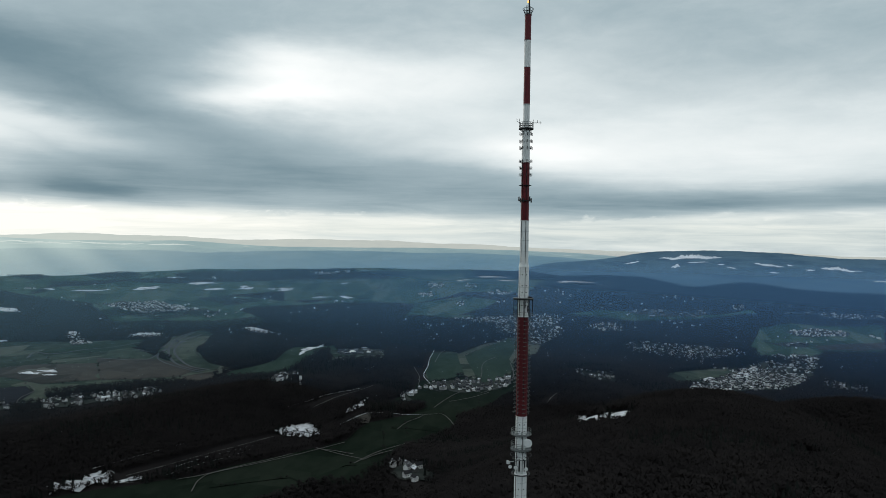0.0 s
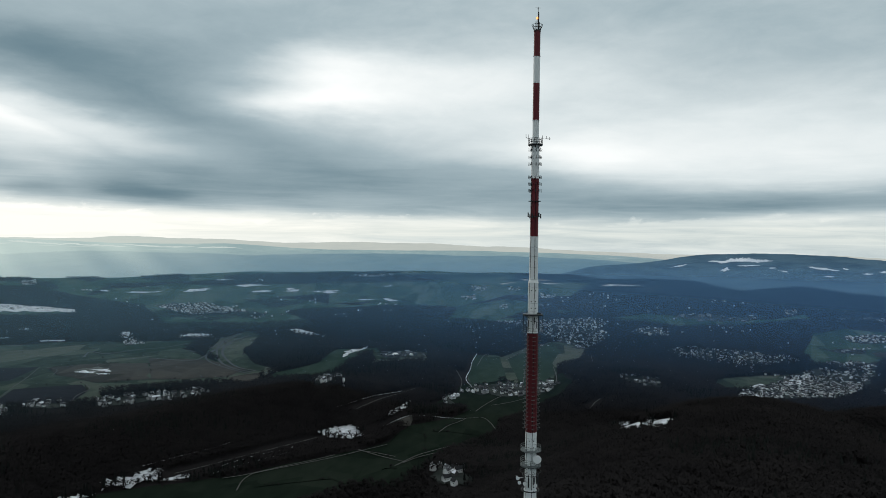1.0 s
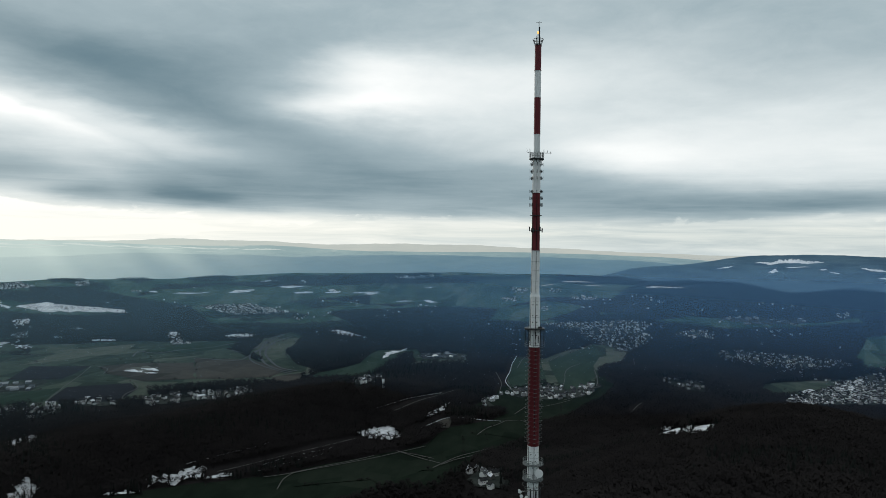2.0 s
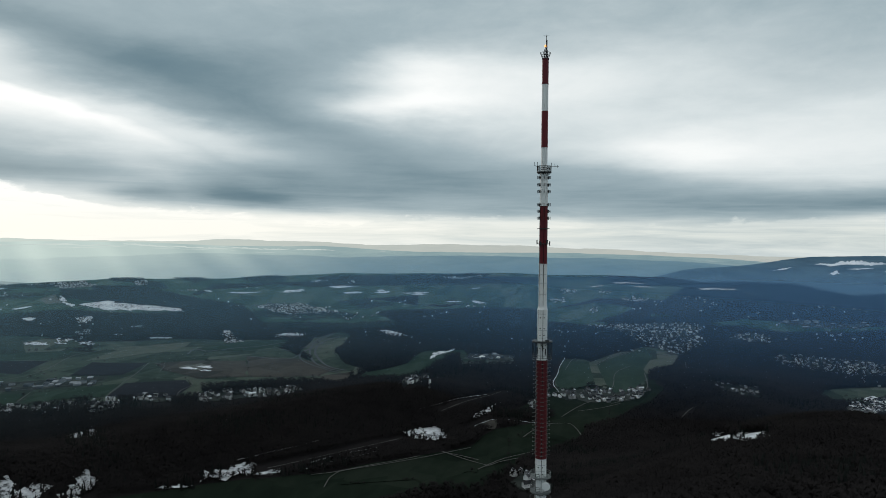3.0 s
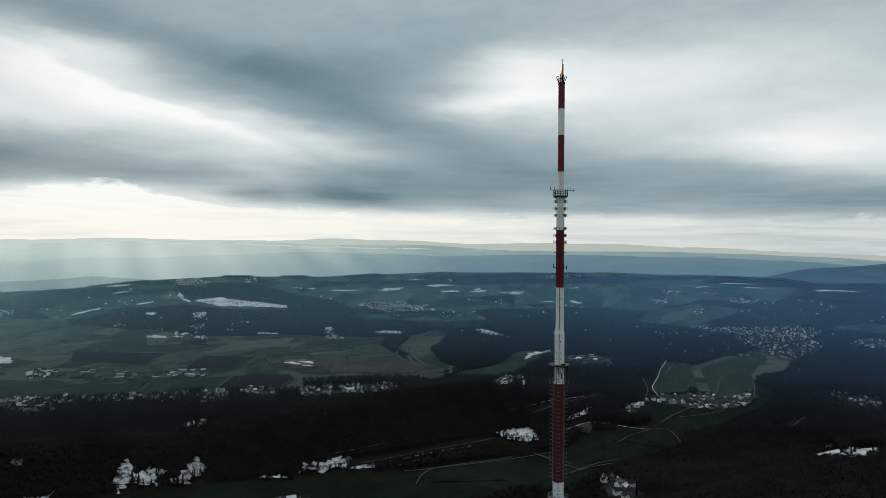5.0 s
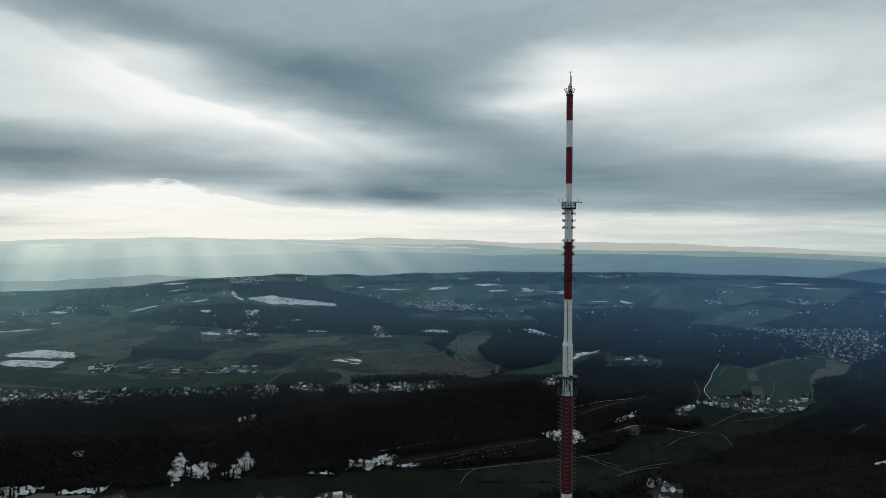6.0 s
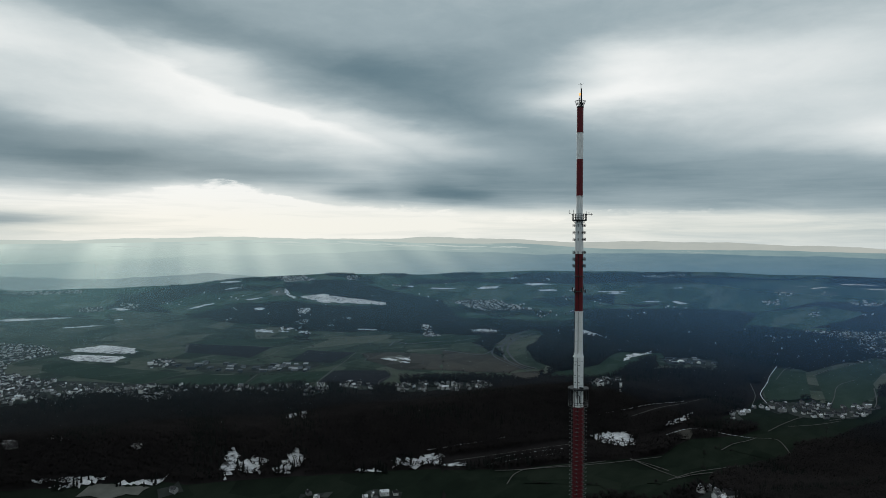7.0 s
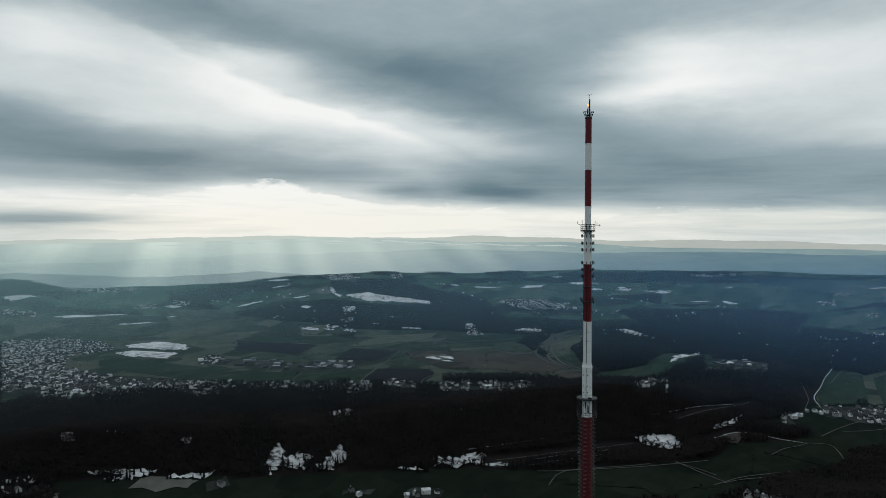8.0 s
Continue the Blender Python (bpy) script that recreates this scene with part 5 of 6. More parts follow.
bar_bm(bm, (-0.05, -0.05, 181.2), (-0.05, -0.1, 183.66), 0.07)
part("lamp_post", bm, M["steel_dark"], mast)

# upper gallery with its arms
gallery(156.2, 1.6, 0.7, rail=1.25, posts=16, thick=0.3)
for a, b in (((1.3, -0.3, 157.35), (3.35, -0.9, 157.25)), ((-1.3, -0.5, 157.3), (-2.15, -0.8, 157.6)), ((2.4, -0.6, 157.3), (2.4, -0.6, 157.9)), ((-2.1, -0.8, 157.6), (-2.1, -0.8, 158.3)), ((-1.5, 0.4, 156.3), (-1.55, 0.4, 158.4)), ((1.5, 0.4, 156.3), (1.55, 0.4, 158.2)), ((3.0, -0.8, 157.0), (3.0, -0.8, 157.6))):
    bm = bmesh.new()
    bar_bm(bm, a, b, 0.05)
    part("antenna_arm", bm, M["steel_dark"], mast)


def dipole(z, a, r, reach=0.55, tall=0.7):
    """A pair of upright rods on a short arm."""
    bm = bmesh.new()
    c, s = math.cos(a), math.sin(a)
    bar_bm(bm, (r * c, r * s, z), ((r + reach) * c, (r + reach) * s, z), 0.035)
    for k in (0.55, 1.0):
        x, y = (r + reach * k) * c, (r + reach * k) * s
        bar_bm(bm, (x, y, z - tall / 2), (x, y, z + tall / 2), 0.06)
    part("dipole", bm, M["steel_dark"], mast)


for z in (154.9, 153.3, 151.8, 148.9, 147.4, 145.9):
    for k in range(8):
        dipole(z, 2 * math.pi * k / 8 + 0.15, 0.88)
for z in (143.6, 140.2):
    bm = bmesh.new()
    lathe_bm(bm, [(0.9, z - 0.09), (1.36, z - 0.07), (1.36, z + 0.05), (0.9, z + 0.08)])
    part("collar", bm, M["steel_dark"], mast)
for k in range(6):
    a = 2 * math.pi * k / 6 + 0.2
    bm = bmesh.new()
    box_bm(bm, (1.4 * math.cos(a), 1.4 * math.sin(a), 140.3 + 0.3 * (k % 2)), (0.22, 0.3, 0.95), a)
    part("panel_antenna", bm, M["steel_dark"], mast)

# cable run and portholes on the camera side
for z0, z1, r in ((114.6, 125.5, 1.13), (126.4, 135.7, 0.95), (136.0, 148.4, 0.91), (92.4, 114.2, 1.25), (79.4, 92.2, 1.28), (66.2, 79.0, 1.42)):
    for a in (-1.35, -2.45):
        bm = bmesh.new()
        bar_bm(bm, (r * math.cos(a), r * math.sin(a), z0), (r * math.cos(a), r * math.sin(a), z1), 0.06)
        part("cable_run", bm, M["cable"], mast)
for z, r in ((123.8, 1.12), (121.4, 1.12), (119.9, 1.12), (117.0, 1.12), (90.4, 1.26), (88.9, 1.26), (84.2, 1.27), (82.6, 1.27), (76.0, 1.41), (73.2, 1.42), (70.1, 1.42)):
    for a in (-1.1, -1.9):
        bm = bmesh.new()
        bar_bm(bm, ((r - 0.05) * math.cos(a), (r - 0.05) * math.sin(a), z), ((r + 0.03) * math.cos(a), (r + 0.03) * math.sin(a), z), 0.13, 10)
        part("porthole", bm, M["cable"], mast)
for z in (131.4, 129.0, 124.6, 121.0, 133.4, 119.3, 90.9, 89.6, 77.4, 74.6, 71.5, 68.6):
    bm = bmesh.new()
    r = 0.955 if z > 126 else 1.135 if z > 114 else 1.29 if z > 79 else 1.44
    ring_bm(bm, r, z, 0.025)
    part("weld_ring", bm, M["steel_grey"], mast)

# middle gallery with its hanging cage
gallery(118.6, 2.25, 1.1, posts=10, thick=0.32, hang=4.1, rails=3)
bm = bmesh.new()
box_bm(bm, (1.3, -1.5, 118.85), (0.9, 0.25, 0.4))
part("equipment_box", bm, M["steel_dark"], mast)
for x, z in ((-0.9, 116.6), (0.9, 116.3), (0.3, 117.2)):
    bm = bmesh.new()
    box_bm(bm, (x, -1.5, z), (0.22, 0.2, 1.5))
    part("panel_antenna", bm, M["steel_dark"], mast)

# tiers of rods up the red tube
for k in range(23):
    z = 93.1 + 0.93 * k
    for q in range(8):
        a = 2 * math.pi * q / 8 + 0.2
        bm = bmesh.new()
        c, s = math.cos(a), math.sin(a)
        bar_bm(bm, (1.2 * c, 1.2 * s, z), (1.9 * c, 1.9 * s, z), 0.05, 4)
        if q % 2 == 0:
            bar_bm(bm, (1.85 * c - 0.4 * s, 1.85 * s + 0.4 * c, z), (1.85 * c + 0.4 * s, 1.85 * s - 0.4 * c, z), 0.05, 4)
        else:
            bar_bm(bm, (1.75 * c, 1.75 * s, z - 0.3), (1.75 * c, 1.75 * s, z + 0.3), 0.05, 4)
        part("aerial_rod", bm, M["steel_mid"], mast)
    bm = bmesh.new()
    ring_bm(bm, 1.27, z, 0.055)
    part("clamp_ring", bm, M["steel_rust"], mast)

# lower galleries, dishes and panels
gallery(88.2, 2.3, 1.25, "steel_mid", rail=0.95, posts=14, thick=0.16, rails=2)
gallery(84.9, 2.3, 1.25, "steel_mid", rail=1.35, posts=14, thick=0.3, rails=3)


def dish(x, y, z, r, a, label="white parabolic dish with a flat cover"):
    bm = bmesh.new()
    lathe_bm(bm, [(r * 0.3, -0.45 * r), (r * 0.75, -0.3 * r), (r, 0.0), (r, 0.14 * r), (r * 0.93, 0.18 * r)], 28)
    m = Matrix.Translation((x, y, z)) @ Matrix.Rotation(a, 4, "Z") @ Matrix.Rotation(math.pi / 2, 4, "Y")
    bmesh.ops.transform(bm, matrix=m, verts=bm.verts)
    d = part("dish", bm, M["dish"], mast, label)
    bm = bmesh.new()
    u = math.hypot(x, y)
    bar_bm(bm, (x - 0.3 * math.cos(a) * r, y - 0.3 * math.sin(a) * r, z), (x / u * 1.2, y / u * 1.2, z), 0.07)
    part("bracket", bm, M["steel_dark"], d)


dish(1.42, -1.95, 86.6, 0.92, -1.45)
dish(-2.75, -0.6, 81.7, 0.38, -1.9)
dish(-2.4, -1.4, 81.05, 0.40, -1.6)
dish(1.1, -1.9, 80.75, 0.44, -1.3)
dish(-1.2, -1.85, 81.0, 0.44, -1.7)
for k in range(9):
    a = 2 * math.pi * k / 9 + 0.3
    bm = bmesh.new()
    box_bm(bm, (1.75 * math.cos(a), 1.75 * math.sin(a), 81.3), (0.16, 0.3, 2.3), a)
    bar_bm(bm, (1.2 * math.cos(a), 1.2 * math.sin(a), 82.0), (1.7 * math.cos(a), 1.7 * math.sin(a), 82.0), 0.05)
    part("panel_antenna", bm, M["steel_dark"], mast)
bm = bmesh.new()
box_bm(bm, (-2.95, -0.75, 81.9), (0.45, 0.2, 0.8))
bar_bm(bm, (-2.9, -0.7, 81.9), (-1.2, -0.4, 81.9), 0.05)
part("panel_antenna", bm, M["dish"], mast)
for z, r, t in ((83.4, 2.35, 0.05), (82.6, 1.75, 0.06), (79.2, 1.95, 0.14)):
    bm = bmesh.new()
    ring_bm(bm, r, z, t)
    for k in range(6):
        a = 2 * math.pi * k / 6
        bar_bm(bm, (1.2 * math.cos(a), 1.2 * math.sin(a), z), (r * math.cos(a), r * math.sin(a), z), 0.045)
    part("antenna_ring", bm, M["steel_dark"], mast)
bm = bmesh.new()
lathe_bm(bm, [(5.2, -10), (5.0, 0.2), (4.8, 0.9), (2.4, 1.0)], 24)
part("footing", bm, M["pale"], mast)

# ---- houses ----
def house_mesh(w, d, h, roof, over=0.5):
    """Walls with gables, and a pitched roof with eaves; the ridge runs along x."""
    x, y = w / 2, d / 2
    wv = [(-x, -y, -3), (x, -y, -3), (x, y, -3), (-x, y, -3), (-x, -y, h), (x, -y, h), (x, y, h), (-x, y, h), (-x, 0, h + roof), (x, 0, h + roof)]
    wf = [(0, 1, 5, 4), (1, 2, 6, 9, 5), (2, 3, 7, 6), (3, 0, 4, 8, 7)]
    k = roof / y
    X, Y = x + over, y + over
    zl, zt = h - over * k + 0.15, h + roof + 0.15
    rv = [(-X, -Y, zl), (X, -Y, zl), (X, 0, zt), (-X, 0, zt), (X, Y, zl), (-X, Y, zl)]
    rv += [(a, b, c + 0.3) for a, b, c in rv]
    rf = [(6, 7, 8, 9), (9, 8, 10, 11), (1, 0, 3, 2), (2, 3, 5, 4), (0, 1, 7, 6), (4, 5, 11, 10), (1, 2, 8, 7), (2, 4, 10, 8), (3, 0, 6, 9), (5, 3, 9, 11)]
    return (wv, wf), (rv, rf)


def house(w, d, h, roof):
    (wv, wf), (rv, rf) = house_mesh(w, d, h, roof)
    hs = tagged(new("house"), "small plastered village house with a tiled gable roof", "house", group="village houses")
    mesh_object("shell", wv, wf, M["wall"], hs)
    mesh_object("roof", rv, rf, M["roof"], hs)
    for s in (-1, 1):
        for k in range(3):
            x, z = (k - 1) * w * 0.3, h * 0.55
            y = s * (d / 2 + 0.03)
            mesh_object("window", [(x - 0.6, y, z - 0.7), (x + 0.6, y, z - 0.7), (x + 0.6, y, z + 0.7), (x - 0.6, y, z + 0.7)], [(0, 1, 2, 3)], M["cable"], hs)
    bm = bmesh.new()
    box_bm(bm, (w * 0.2, d * 0.12, h + roof), (0.7, 0.7, 1.8))
    part("chimney", bm, M["roof"], hs)
    return hs


rng = np.random.default_rng(5)
spots = []
for k, poly in enumerate(VILLAGES):
    p = np.array(poly, float)
    lo, hi = p.min(0), p.max(0)
    turn = rng.uniform(0, 1.5)
    gap = 20 if math.hypot(p[:, 0].mean() - 25, p[:, 1].mean() + 153) < 2700 else 11.5
    gx, gy = np.meshgrid(np.arange(lo[0] - 200, hi[0] + 200, gap), np.arange(lo[1] - 200, hi[1] + 200, gap))
    c, s = math.cos(turn), math.sin(turn)
    mid = (lo + hi) / 2
    gx, gy = gx.ravel() - mid[0], gy.ravel() - mid[1]
    x, y = mid[0] + c * gx - s * gy + rng.normal(0, 4 if gap == 20 else 8, gx.size), mid[1] + s * gx + c * gy + rng.normal(0, 4, gx.size)
    ok = inside(poly, x, y) & (rng.random(gx.size) < (0.54 if gap == 20 else 0.46))
    for a, b in zip(x[ok], y[ok]):
        spots.append((a, b, turn + rng.choice([0, math.pi / 2]) + rng.normal(0, 0.12), math.hypot(a - 25, b + 153)))
# farms and hamlets strewn over the far side
for k in range(130):
    az, q = rng.uniform(-28, 52), 3050 + 1250 * rng.random()
    x, y = polar(az, q)
    if any(inside(poly, np.array([x]), np.array([y]))[0] for poly in SNOW + PLOUGHED_FIELDS + BROWN_FIELDS + GREEN_FIELDS):
        continue
    for n in range(int(rng.integers(1, 7))):
        a, b = x + rng.normal(0, 34), y + rng.normal(0, 26)
        spots.append((a, b, rng.uniform(0, 3), math.hypot(a - 25, b + 153)))
spots.sort(key=lambda q: q[3])
HOUSE_SIZES = ((11, 8.5, 5.2, 3.4), (13, 9.5, 6, 3.8), (9.5, 8, 4.8, 3.2), (17, 10, 7.5, 3.2), (23, 11, 9.5, 2.6))
protos = [house(*dims) for dims in HOUSE_SIZES]
used = [False] * len(protos)
rest_w, rest_r, mist_w, mist_r = ([], []), ([], []), ([], []), ([], [])
for n, (x, y, a, r) in enumerate(spots):
    k = int(rng.choice(5, p=(0.32, 0.24, 0.26, 0.11, 0.07)))
    z = float(ground(x, y)) + 2.2
    if n < 290:
        m = Matrix.Translation((x, y, z)) @ Matrix.Rotation(a, 4, "Z")
        if used[k]:
            copy_thing(protos[k], m)
        else:
            protos[k].matrix_basis, used[k] = m, True
    else:
        dims = HOUSE_SIZES[k]
        c, s = math.cos(a), math.sin(a)
        dims = [(0.60 if r > 2700 else 0.82) * q for q in dims]
        for (vs, fs), (gv, gf) in zip(house_mesh(*dims), (mist_w, mist_r) if r > 2500 + 120 * math.sin(9 * x + 5 * y) else (rest_w, rest_r)):
            o = len(gv)
            gv.extend((x + c * u - s * v, y + s * u + c * v, z + w) for u, v, w in vs)
            gf.extend(tuple(i + o for i in f) for f in fs)
town = tagged(new("distant_houses"), "pale houses of distant villages scattered over the valley", "houses", kind="stuff")
mesh_object("walls", *rest_w, M["wall"], town)["kind"] = "stuff"
mesh_object("roofs", *rest_r, M["roof"], town)["kind"] = "stuff"
misty = tagged(new("distant_houses"), "pale houses of hamlets on the far slopes", "houses", kind="stuff")
mesh_object("walls", *mist_w, M["wall"], misty)["kind"] = "stuff"
mesh_object("roofs", *mist_r, M["roof"], misty)["kind"] = "stuff"

hall_count = 0
for k, poly in enumerate(WORKS):
    p = np.array(poly, float)
    lo, hi = p.min(0), p.max(0)
    turn = 0.55
    for x in np.arange(lo[0], hi[0], 36):
        for y in np.arange(lo[1], hi[1], 30):
            x1, y1 = x + rng.normal(0, 11), y + rng.normal(0, 9)
            if inside(poly, np.array([x1]), np.array([y1]))[0] and rng.random() < 0.55:
                w, d, h = rng.uniform(12, 34), rng.uniform(10, 18), rng.uniform(4, 8)
                hall = tagged(new("warehouse"), "flat-roofed grey commercial hall at the edge of the village", "warehouse", group="commercial halls")
                bm = bmesh.new()
                box_bm(bm, (0, 0, h / 2 - 1.5), (w, d, h + 3))
                clad = M["hall"]
                part("shell", bm, clad, hall)
                bm = bmesh.new()
                box_bm(bm, (0, 0, h + 0.25), (w + 0.8, d + 0.8, 0.5))
                part("roof", bm, clad, hall)
                hall.matrix_basis = Matrix.Translation((x1, y1, float(ground(x1, y1)) + 2.2)) @ Matrix.Rotation(turn + rng.choice([0, math.pi / 2]) + rng.normal(0, 0.06), 4, "Z")


# ---- woods ----
def bare_tree(rng, blades, fine=1.0):
    """Trunk and a rounded spray of twig clumps with gaps between them; height 1, all joined at the trunk."""
    v, f = [(0.02, 0, -0.03), (-0.02, 0, -0.03), (0, 0.012, 0.72)], [(0, 1, 2)]
    for k in range(blades):
        a, q = 2.4 * k + rng.uniform(-0.4, 0.4), (k + 0.6) / blades
        out_r = 0.30 * math.sqrt(min(1.0, 1.55 * q)) * rng.uniform(0.8, 1.15)
        up = 0.97 - 0.42 * q**1.6 + rng.uniform(-0.07, 0.05)
        c, s, o = math.cos(a), math.sin(a), len(v)
        w, ln, tip = rng.uniform(0.05, 0.10) * fine, rng.uniform(0.07, 0.14) * fine, rng.uniform(-0.08, 0.02) - 0.1 * q
        x, y = out_r * c, out_r * s
        v += [(x - s * w, y + c * w, up - 0.02), (x + s * w, y - c * w, up - 0.03 + rng.uniform(-0.04, 0.04)), (x + c * ln, y + s * ln, up + tip), (x * 0.35, y * 0.35, up - 0.10 - 0.12 * q)]
        f += [(o, o + 1, o + 2), (o, o + 3, o + 1)]
        if k % 3 == 0:
            f += [(2, o + 3, o)]
    return np.array(v), np.array(f)


def fir_tree(rng, tiers=4, sides=7):
    """Jagged tiers of drooping branches round a trunk; height 1."""
    v, f = [], []
    for k in range(tiers):
        z0, z1 = 0.10 + 0.86 * k / tiers, min(1.0, 0.10 + 0.86 * (k + 1.75) / tiers)
        r, o = 0.19 * (1 - k / tiers * 0.86), len(v)
        v.append((0, 0, z1))
        for s in range(2 * sides):
            a = 3.14159 * s / sides + k
            q = r * (rng.uniform(0.8, 1.2) if s % 2 == 0 else rng.uniform(0.4, 0.6))
            v.append((q * math.cos(a), q * math.sin(a), z0 + (0 if s % 2 == 0 else 0.05)))
        f += [(o, o + 1 + s, o + 1 + (s + 1) % (2 * sides)) for s in range(2 * sides)]
    o = len(v)
    v += [(0.018, 0, -0.03), (-0.01, 0.016, -0.03), (-0.01, -0.016, -0.03), (0, 0, 0.4)]
    f += [(o, o + 1, o + 3), (o + 1, o + 2, o + 3), (o + 2, o, o + 3)]
    return np.array(v), np.array(f)


def planted(name, kinds, x, y, h, wide, material, label, seed, sink=0.3):
    """Many trees as one mesh."""
    rng = np.random.default_rng(seed)
    z = ground(x, y) + 0.8 - sink
    pick, turn = rng.integers(0, len(kinds), x.size), rng.uniform(0, 6.28, x.size)
    vs, fs, o = [], [], 0
    for k, (v, f) in enumerate(kinds):
        i = np.nonzero(pick == k)[0]
        if not i.size:
            continue
        c, s = np.cos(turn[i])[:, None], np.sin(turn[i])[:, None]
        hx = (h[i] * wide[i])[:, None]
        X = x[i][:, None] + hx * (c * v[:, 0] - s * v[:, 1])
        Y = y[i][:, None] + hx * (s * v[:, 0] + c * v[:, 1])
        Z = z[i][:, None] + h[i][:, None] * v[:, 2]
        vs.append(np.stack([X, Y, Z], -1).reshape(-1, 3))
        fs.append((f[None] + (o + np.arange(i.size) * len(v))[:, None, None]).reshape(-1, 3))
        o += i.size * len(v)
    return tagged(triangles(name, np.concatenate(vs), np.concatenate(fs), material), label, "woods", kind="stuff")


def scattered(spacing, r0, r1, az0=-34, az1=69):
    gx, gy = np.meshgrid(np.arange(-4200, 2300, spacing), np.arange(-100, 4300, spacing))
    x = gx.ravel() + rng.uniform(-0.5, 0.5, gx.size) * spacing
    y = gy.ravel() + rng.uniform(-0.5, 0.5, gx.size) * spacing
    r, az = np.hypot(x - 25, y + 153), np.degrees(np.arctan2(25 - x, y + 153))
    ok = (r >= r0) & (r < r1) & (az > az0) & (az < az1)
    return x[ok], y[ok]


def mottled(x, y, w):
    return np.sin(x / w + 2 * np.sin(y / w / 1.7)) * np.sin(y / w * 1.1 + 1.5 * np.sin(x / w / 2.1))


OPEN = MEADOWS + GREEN_FIELDS + PLOUGHED_FIELDS + BROWN_FIELDS + PALE_FIELDS
BUILT = VILLAGES + WORKS


def wooded(x, y):
    keep = np.ones(x.size, bool)
    for poly in OPEN:
        keep &= ~inside(poly, x, y)
    for poly in BUILT:
        keep &= ~inside(poly, x, y) | (rng.random(x.size) < (0.30 if math.hypot(poly[0][0] - 25, poly[0][1] + 153) < 2500 else 0.32))
    for poly in SNOW:
        share = 0.26 if math.hypot(poly[0][0] - 25, poly[0][1] + 153) < 1800 else 0.05
        keep &= ~inside(poly, x, y) | (rng.random(x.size) < share)
    for poly in SNOW_UNDER_TREES:
        keep &= ~inside(poly, x, y) | (rng.random(x.size) < 0.55)
    # the wood's edge keeps away from what lies open behind it
    for poly, share in [(p, 0.3) for p in VILLAGES + WORKS] + [(p, 0.45) for p in SNOW]:
        d = math.hypot(poly[0][0] - 25, poly[0][1] + 153)
        if d < 2700:
            for back in (50, 95):
                keep &= ~inside([(x0 + back * (25 - x0) / d, y0 - back * (y0 + 153) / d) for x0, y0 in poly], x, y) | (rng.random(x.size) < share)
    for width, points in ROADS:
        if width < 3.5:
            continue
        for a, b in zip(points, points[1:]):
            keep &= along(x, y, a, b)[0] > (7 if width > 4.5 else 20)
    return x[keep], y[keep]


def wooded_far(x, y):
    keep = np.hypot(x - 25, y + 153) < 4500
    for poly in SNOW:
        keep &= ~inside(poly, x, y)
    return x[keep], y[keep]


parts_x, parts_y, parts_s = [], [], []
for spacing, r0, r1 in ((8.0, 330, 1300), (9.0, 1300, 2200), (11.5, 2200, 3400)):
    x, y = wooded(*scattered(spacing, r0, r1))
    parts_x.append(x), parts_y.append(y), parts_s.append(np.full(x.size, spacing / 9))
x, y, size = (np.concatenate(q) for q in (parts_x, parts_y, parts_s))
conifer = (mottled(x, y, 90) + rng.normal(0, 0.35, x.size)) > 0.85
h = rng.uniform(15.5, 19.5, x.size) + 3 * mottled(x, y, 130)
bare_kinds = [bare_tree(rng, 13) for k in range(8)]
fine_kinds = [bare_tree(rng, 30, 0.55) for k in range(6)]
fir_kinds = [fir_tree(rng, 3, 4) for k in range(5)]
b = ~conifer
r = np.hypot(x - 25, y + 153) + 150 * mottled(x, y, 120) + rng.normal(0, 110, x.size)
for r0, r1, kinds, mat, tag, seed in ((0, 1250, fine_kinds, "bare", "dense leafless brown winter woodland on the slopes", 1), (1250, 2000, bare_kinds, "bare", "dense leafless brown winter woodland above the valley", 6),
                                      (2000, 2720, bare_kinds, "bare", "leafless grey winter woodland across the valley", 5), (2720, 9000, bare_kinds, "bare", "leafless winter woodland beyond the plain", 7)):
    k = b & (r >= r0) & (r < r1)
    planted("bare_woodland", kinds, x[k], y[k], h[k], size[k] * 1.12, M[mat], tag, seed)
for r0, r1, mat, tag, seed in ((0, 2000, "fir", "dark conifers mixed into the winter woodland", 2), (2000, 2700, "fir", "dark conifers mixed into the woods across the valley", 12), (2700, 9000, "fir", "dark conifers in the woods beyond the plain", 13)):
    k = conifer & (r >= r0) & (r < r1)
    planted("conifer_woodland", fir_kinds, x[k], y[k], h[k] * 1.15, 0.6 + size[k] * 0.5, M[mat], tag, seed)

# the same woods go on round the mast and behind the camera, down the mountain's other side
gx, gy = np.meshgrid(np.arange(-1500, 1500, 13.0), np.arange(-1900, 800, 13.0))
gx, gy = gx.ravel() + rng.uniform(-5, 5, gx.size), gy.ravel() + rng.uniform(-5, 5, gx.size)
q, az = np.hypot(gx - 25, gy + 153), np.degrees(np.arctan2(25 - gx, gy + 153))
k = (np.hypot(gx, gy) > 22) & (((q < 335) | (az < -33.5) | (az > 68.5)) & (q < 1500))
planted("bare_woodland", bare_kinds, gx[k], gy[k], rng.uniform(14, 19, k.sum()), np.full(k.sum(), 1.3), M["bare"], "leafless winter woodland round the foot of the mast", 9)

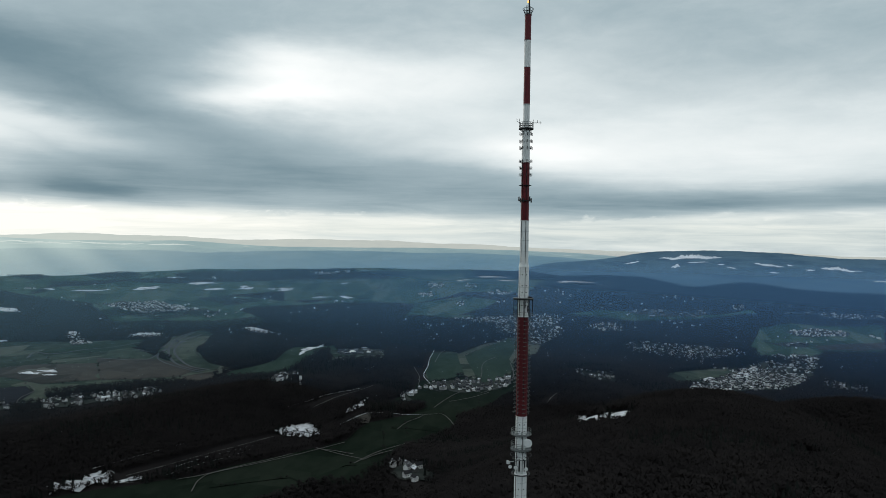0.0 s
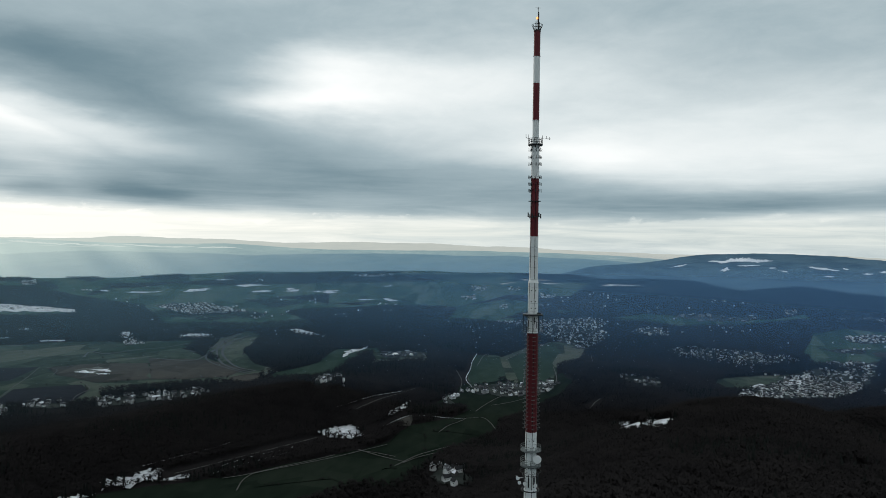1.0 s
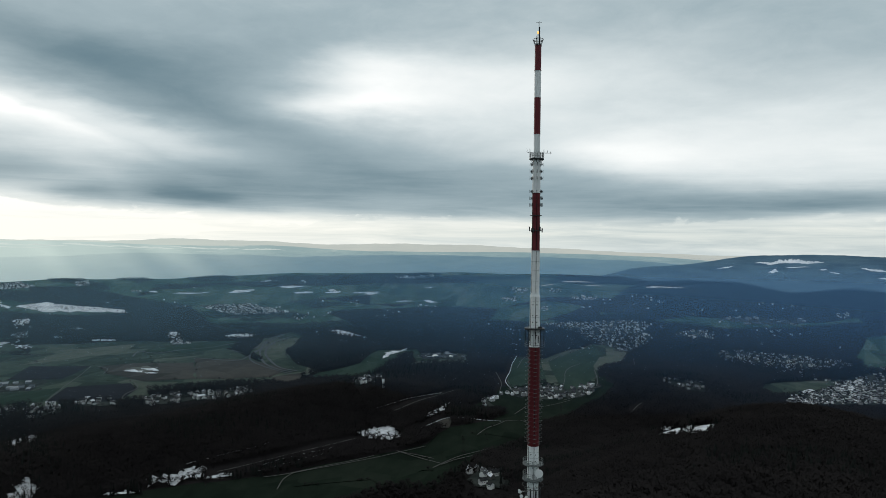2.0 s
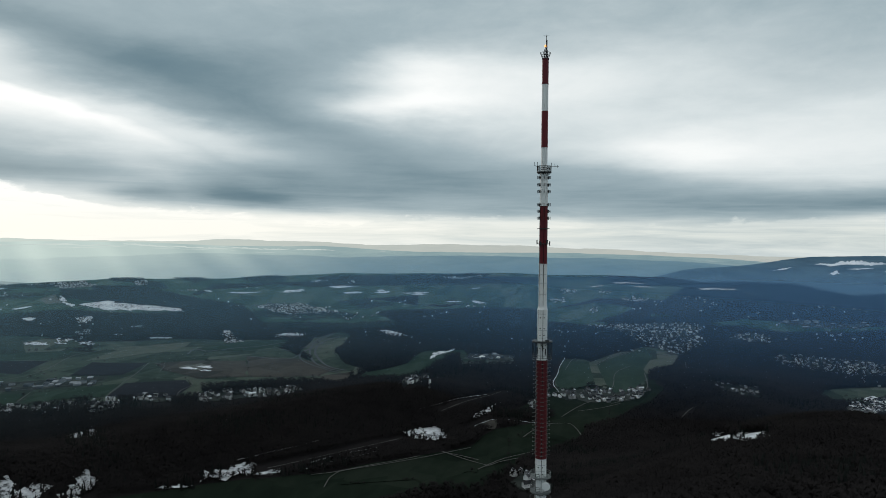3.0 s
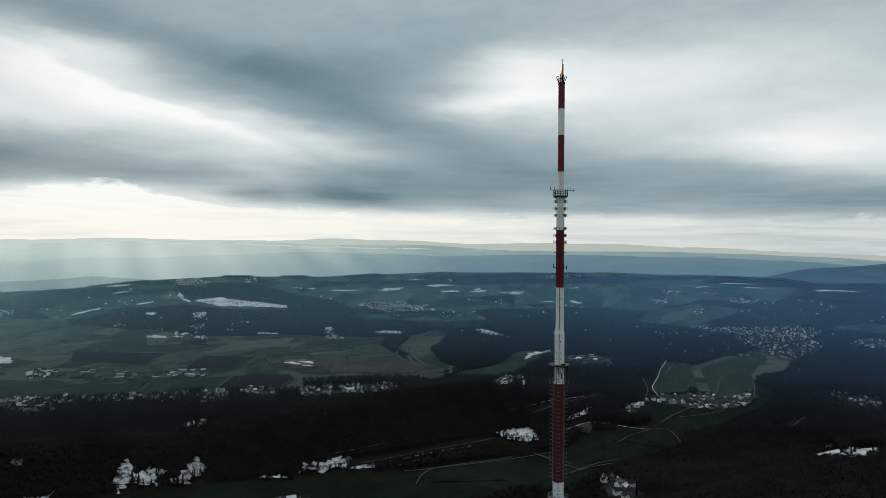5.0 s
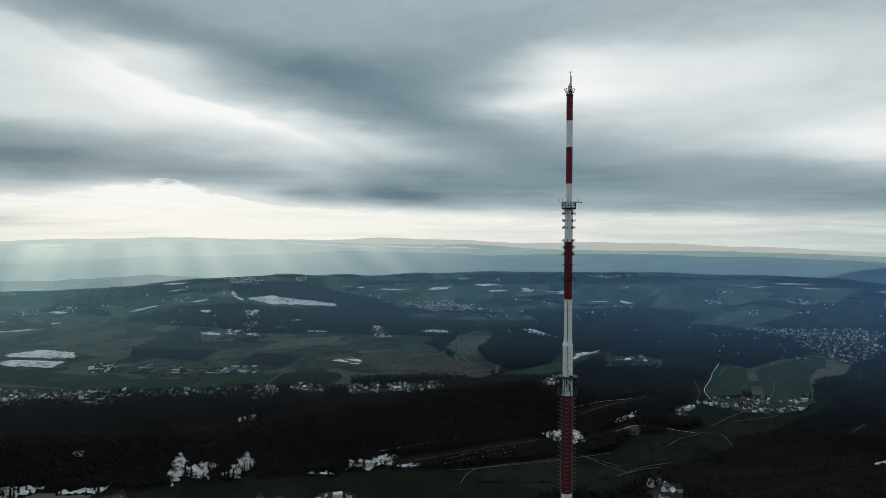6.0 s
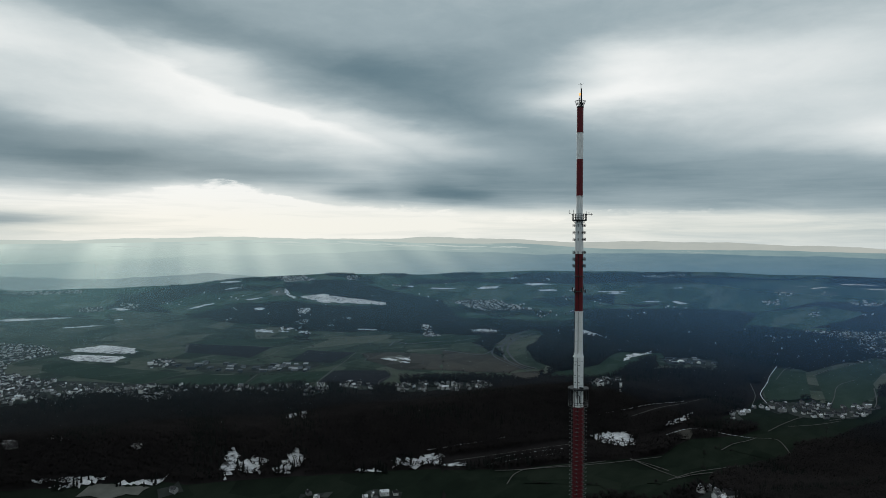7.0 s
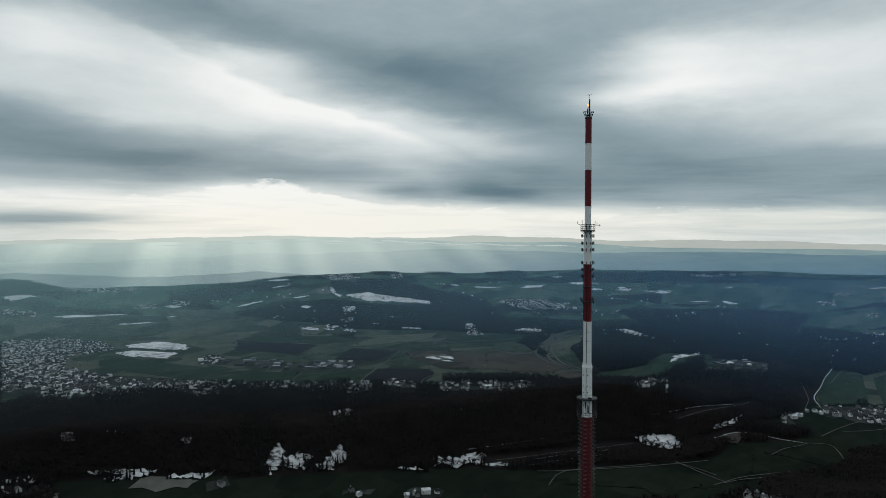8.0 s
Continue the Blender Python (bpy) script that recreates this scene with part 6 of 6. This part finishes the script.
# belts of wood on the distant rise, hedges and single trees on the open land
x, y = scattered(11, 3380, 4560)
k = mottled(x, y * 1.6, 170) + 0.4 * mottled(x, y, 60) > np.where(25 - x < 0.03 * (y + 153), -1.3, np.where(25 - x > 1.05 * (y + 153), 0.50, 0.47))
for poly in FAR_WOODS:
    k |= inside(poly, x, y) & (rng.random(x.size) < 0.93)
x, y = wooded(x[k], y[k])
k = np.ones(x.size, bool)
planted("distant_woodland", bare_kinds[:4] + fir_kinds[:2], x[k], y[k], rng.uniform(8, 12, k.sum()), np.full(k.sum(), 2.0), M["bare"], "leafless distant woods on the far slopes", 3)
x, y = scattered(30, 1500, 3400)
q = np.zeros(x.size, bool)
for poly in MEADOWS + BUILT:
    q |= inside(poly, x, y)
q &= mottled(x, y, 71) + rng.normal(0, 0.5, x.size) > 1.05
for poly in GREEN_FIELDS + PLOUGHED_FIELDS + BROWN_FIELDS + PALE_FIELDS + SNOW:
    q &= ~inside(poly, x, y)
for near, mat, tag in ((True, "bare", "bare hedges and orchard trees between fields"), (False, "bare", "leafless orchard trees between distant fields")):
    k = q & ((np.hypot(x - 25, y + 153) < 2600) == near)
    planted("hedgerow_trees", bare_kinds, x[k], y[k], rng.uniform(6, 14, k.sum()), np.full(k.sum(), 1.3), M[mat], tag, 4)
# hedges and rows of trees across the far grassland
hx, hy = [], []
for n in range(150):
    az, d, a = rng.uniform(0, 60), rng.uniform(3350, 4350), rng.choice([0.35, 1.9]) + rng.normal(0, 0.25)
    x0, y0 = polar(az, d)
    t = np.cumsum(rng.uniform(4, 26, 22))
    hx.append(x0 + t * math.cos(a) + rng.normal(0, 3, 22)), hy.append(y0 + t * math.sin(a) + rng.normal(0, 3, 22))
x, y = wooded_far(np.concatenate(hx), np.concatenate(hy))
planted("hedge", bare_kinds[:4], x, y, rng.uniform(4, 9, x.size), np.full(x.size, 1.9), M["bare"], "bare hedges and rows of trees on distant grassland", 14)


# rows of bare bushes and small trees along the field edges
hx, hy = [], []
for poly in GREEN_FIELDS + PLOUGHED_FIELDS + BROWN_FIELDS:
    p = np.array(poly, float)
    if far(poly):
        continue
    for a, b in zip(p, np.roll(p, -1, 0)):
        if rng.random() < 0.45:
            t = rng.random(int(np.hypot(*(b - a)) / 9))
            t = t[np.sin(t * rng.uniform(8, 20)) > -0.2]
            q = a + (b - a) * t[:, None] + rng.normal(0, 2.5, (t.size, 2))
            hx.append(q[:, 0]), hy.append(q[:, 1])
hx, hy = np.concatenate(hx), np.concatenate(hy)
planted("hedge", bare_kinds, hx, hy, rng.uniform(3, 9, hx.size), np.full(hx.size, 1.5), M["bare"], "bare hedges along the field edges", 8)


# single firs that stand out before the snow
def fir(h):
    t = tagged(new("fir_tree"), "tall dark fir tree at the edge of a snow patch", "tree", group="firs by the snow")
    v, f = fir_tree(rng, 6, 8)
    mesh_object("crown", v[:-4] * h, [q for q in f if max(q) < len(v) - 4], M["fir"], t)
    bm = bmesh.new()
    bmesh.ops.create_cone(bm, cap_ends=True, segments=7, radius1=0.016 * h, radius2=0.004 * h, depth=0.8 * h, matrix=Matrix.Translation((0, 0, 0.34 * h)))
    part("trunk", bm, M["bark"], t)
    return t


fir_protos, fresh = [fir(18), fir(22), fir(15)], [True] * 3
for poly in SNOW:
    p = np.array(poly, float)
    if np.mean(np.hypot(p[:, 0] - 25, p[:, 1] + 153)) > 1800:
        continue
    for n in range(15):
        e = int(rng.integers(len(p)))
        a, b = p[e], p[(e + 1) % len(p)]
        x, y = a + (b - a) * rng.random() + rng.normal(0, 5, 2)
        if math.hypot(x - 25, y + 153) > np.mean(np.hypot(p[:, 0] - 25, p[:, 1] + 153)) and rng.random() < 0.7:
            continue
        k = int(rng.integers(3))
        m = Matrix.Translation((x, y, float(ground(x, y)) + 0.3)) @ Matrix.Rotation(rng.uniform(0, 6), 4, "Z") @ Matrix.Scale(rng.uniform(0.75, 1.25), 4)
        if fresh[k]:
            fir_protos[k].matrix_basis, fresh[k] = m, False
        else:
            ob = copy_thing(fir_protos[k], Matrix.Identity(4))
            ob.matrix_basis = m


# ---- silo and domes on the ridge ----
def on_land(x, y, lift=2.0):
    return Matrix.Translation((x, y, float(ground(x, y)) + lift))


silo = tagged(new("silo"), "slim white concrete silo tower standing among bare woods", "silo")
bm = bmesh.new()
lathe_bm(bm, [(3.5, -4), (3.5, 23), (3.8, 23.2), (3.8, 24.2)], 20)
part("shaft", bm, M["wall"], silo)
bm = bmesh.new()
lathe_bm(bm, [(3.9, 24.2), (2.5, 25.4), (0.4, 26.2)], 20)
part("roof", bm, M["roof"], silo)
silo.matrix_basis = on_land(-554, 1871)

for x, y, r in ((-522, 2510, 13), (-550, 2450, 8), (-472, 2588, 8)):
    dome = tagged(new("storage_dome"), "low white domed storage tank beside a farm", "tank", group="domed tanks")
    bm = bmesh.new()
    lathe_bm(bm, [(r, -2), (r, 3)], 28)
    part("tank_wall", bm, M["wall"], dome)
    bm = bmesh.new()
    lathe_bm(bm, [(r * math.cos(a) + 0.1, 3 + 0.55 * r * math.sin(a)) for a in (0, 0.3, 0.6, 0.9, 1.2, 1.5)], 28)
    part("cover", bm, M["dish"], dome, smooth=True)
    dome.matrix_basis = on_land(x, y)
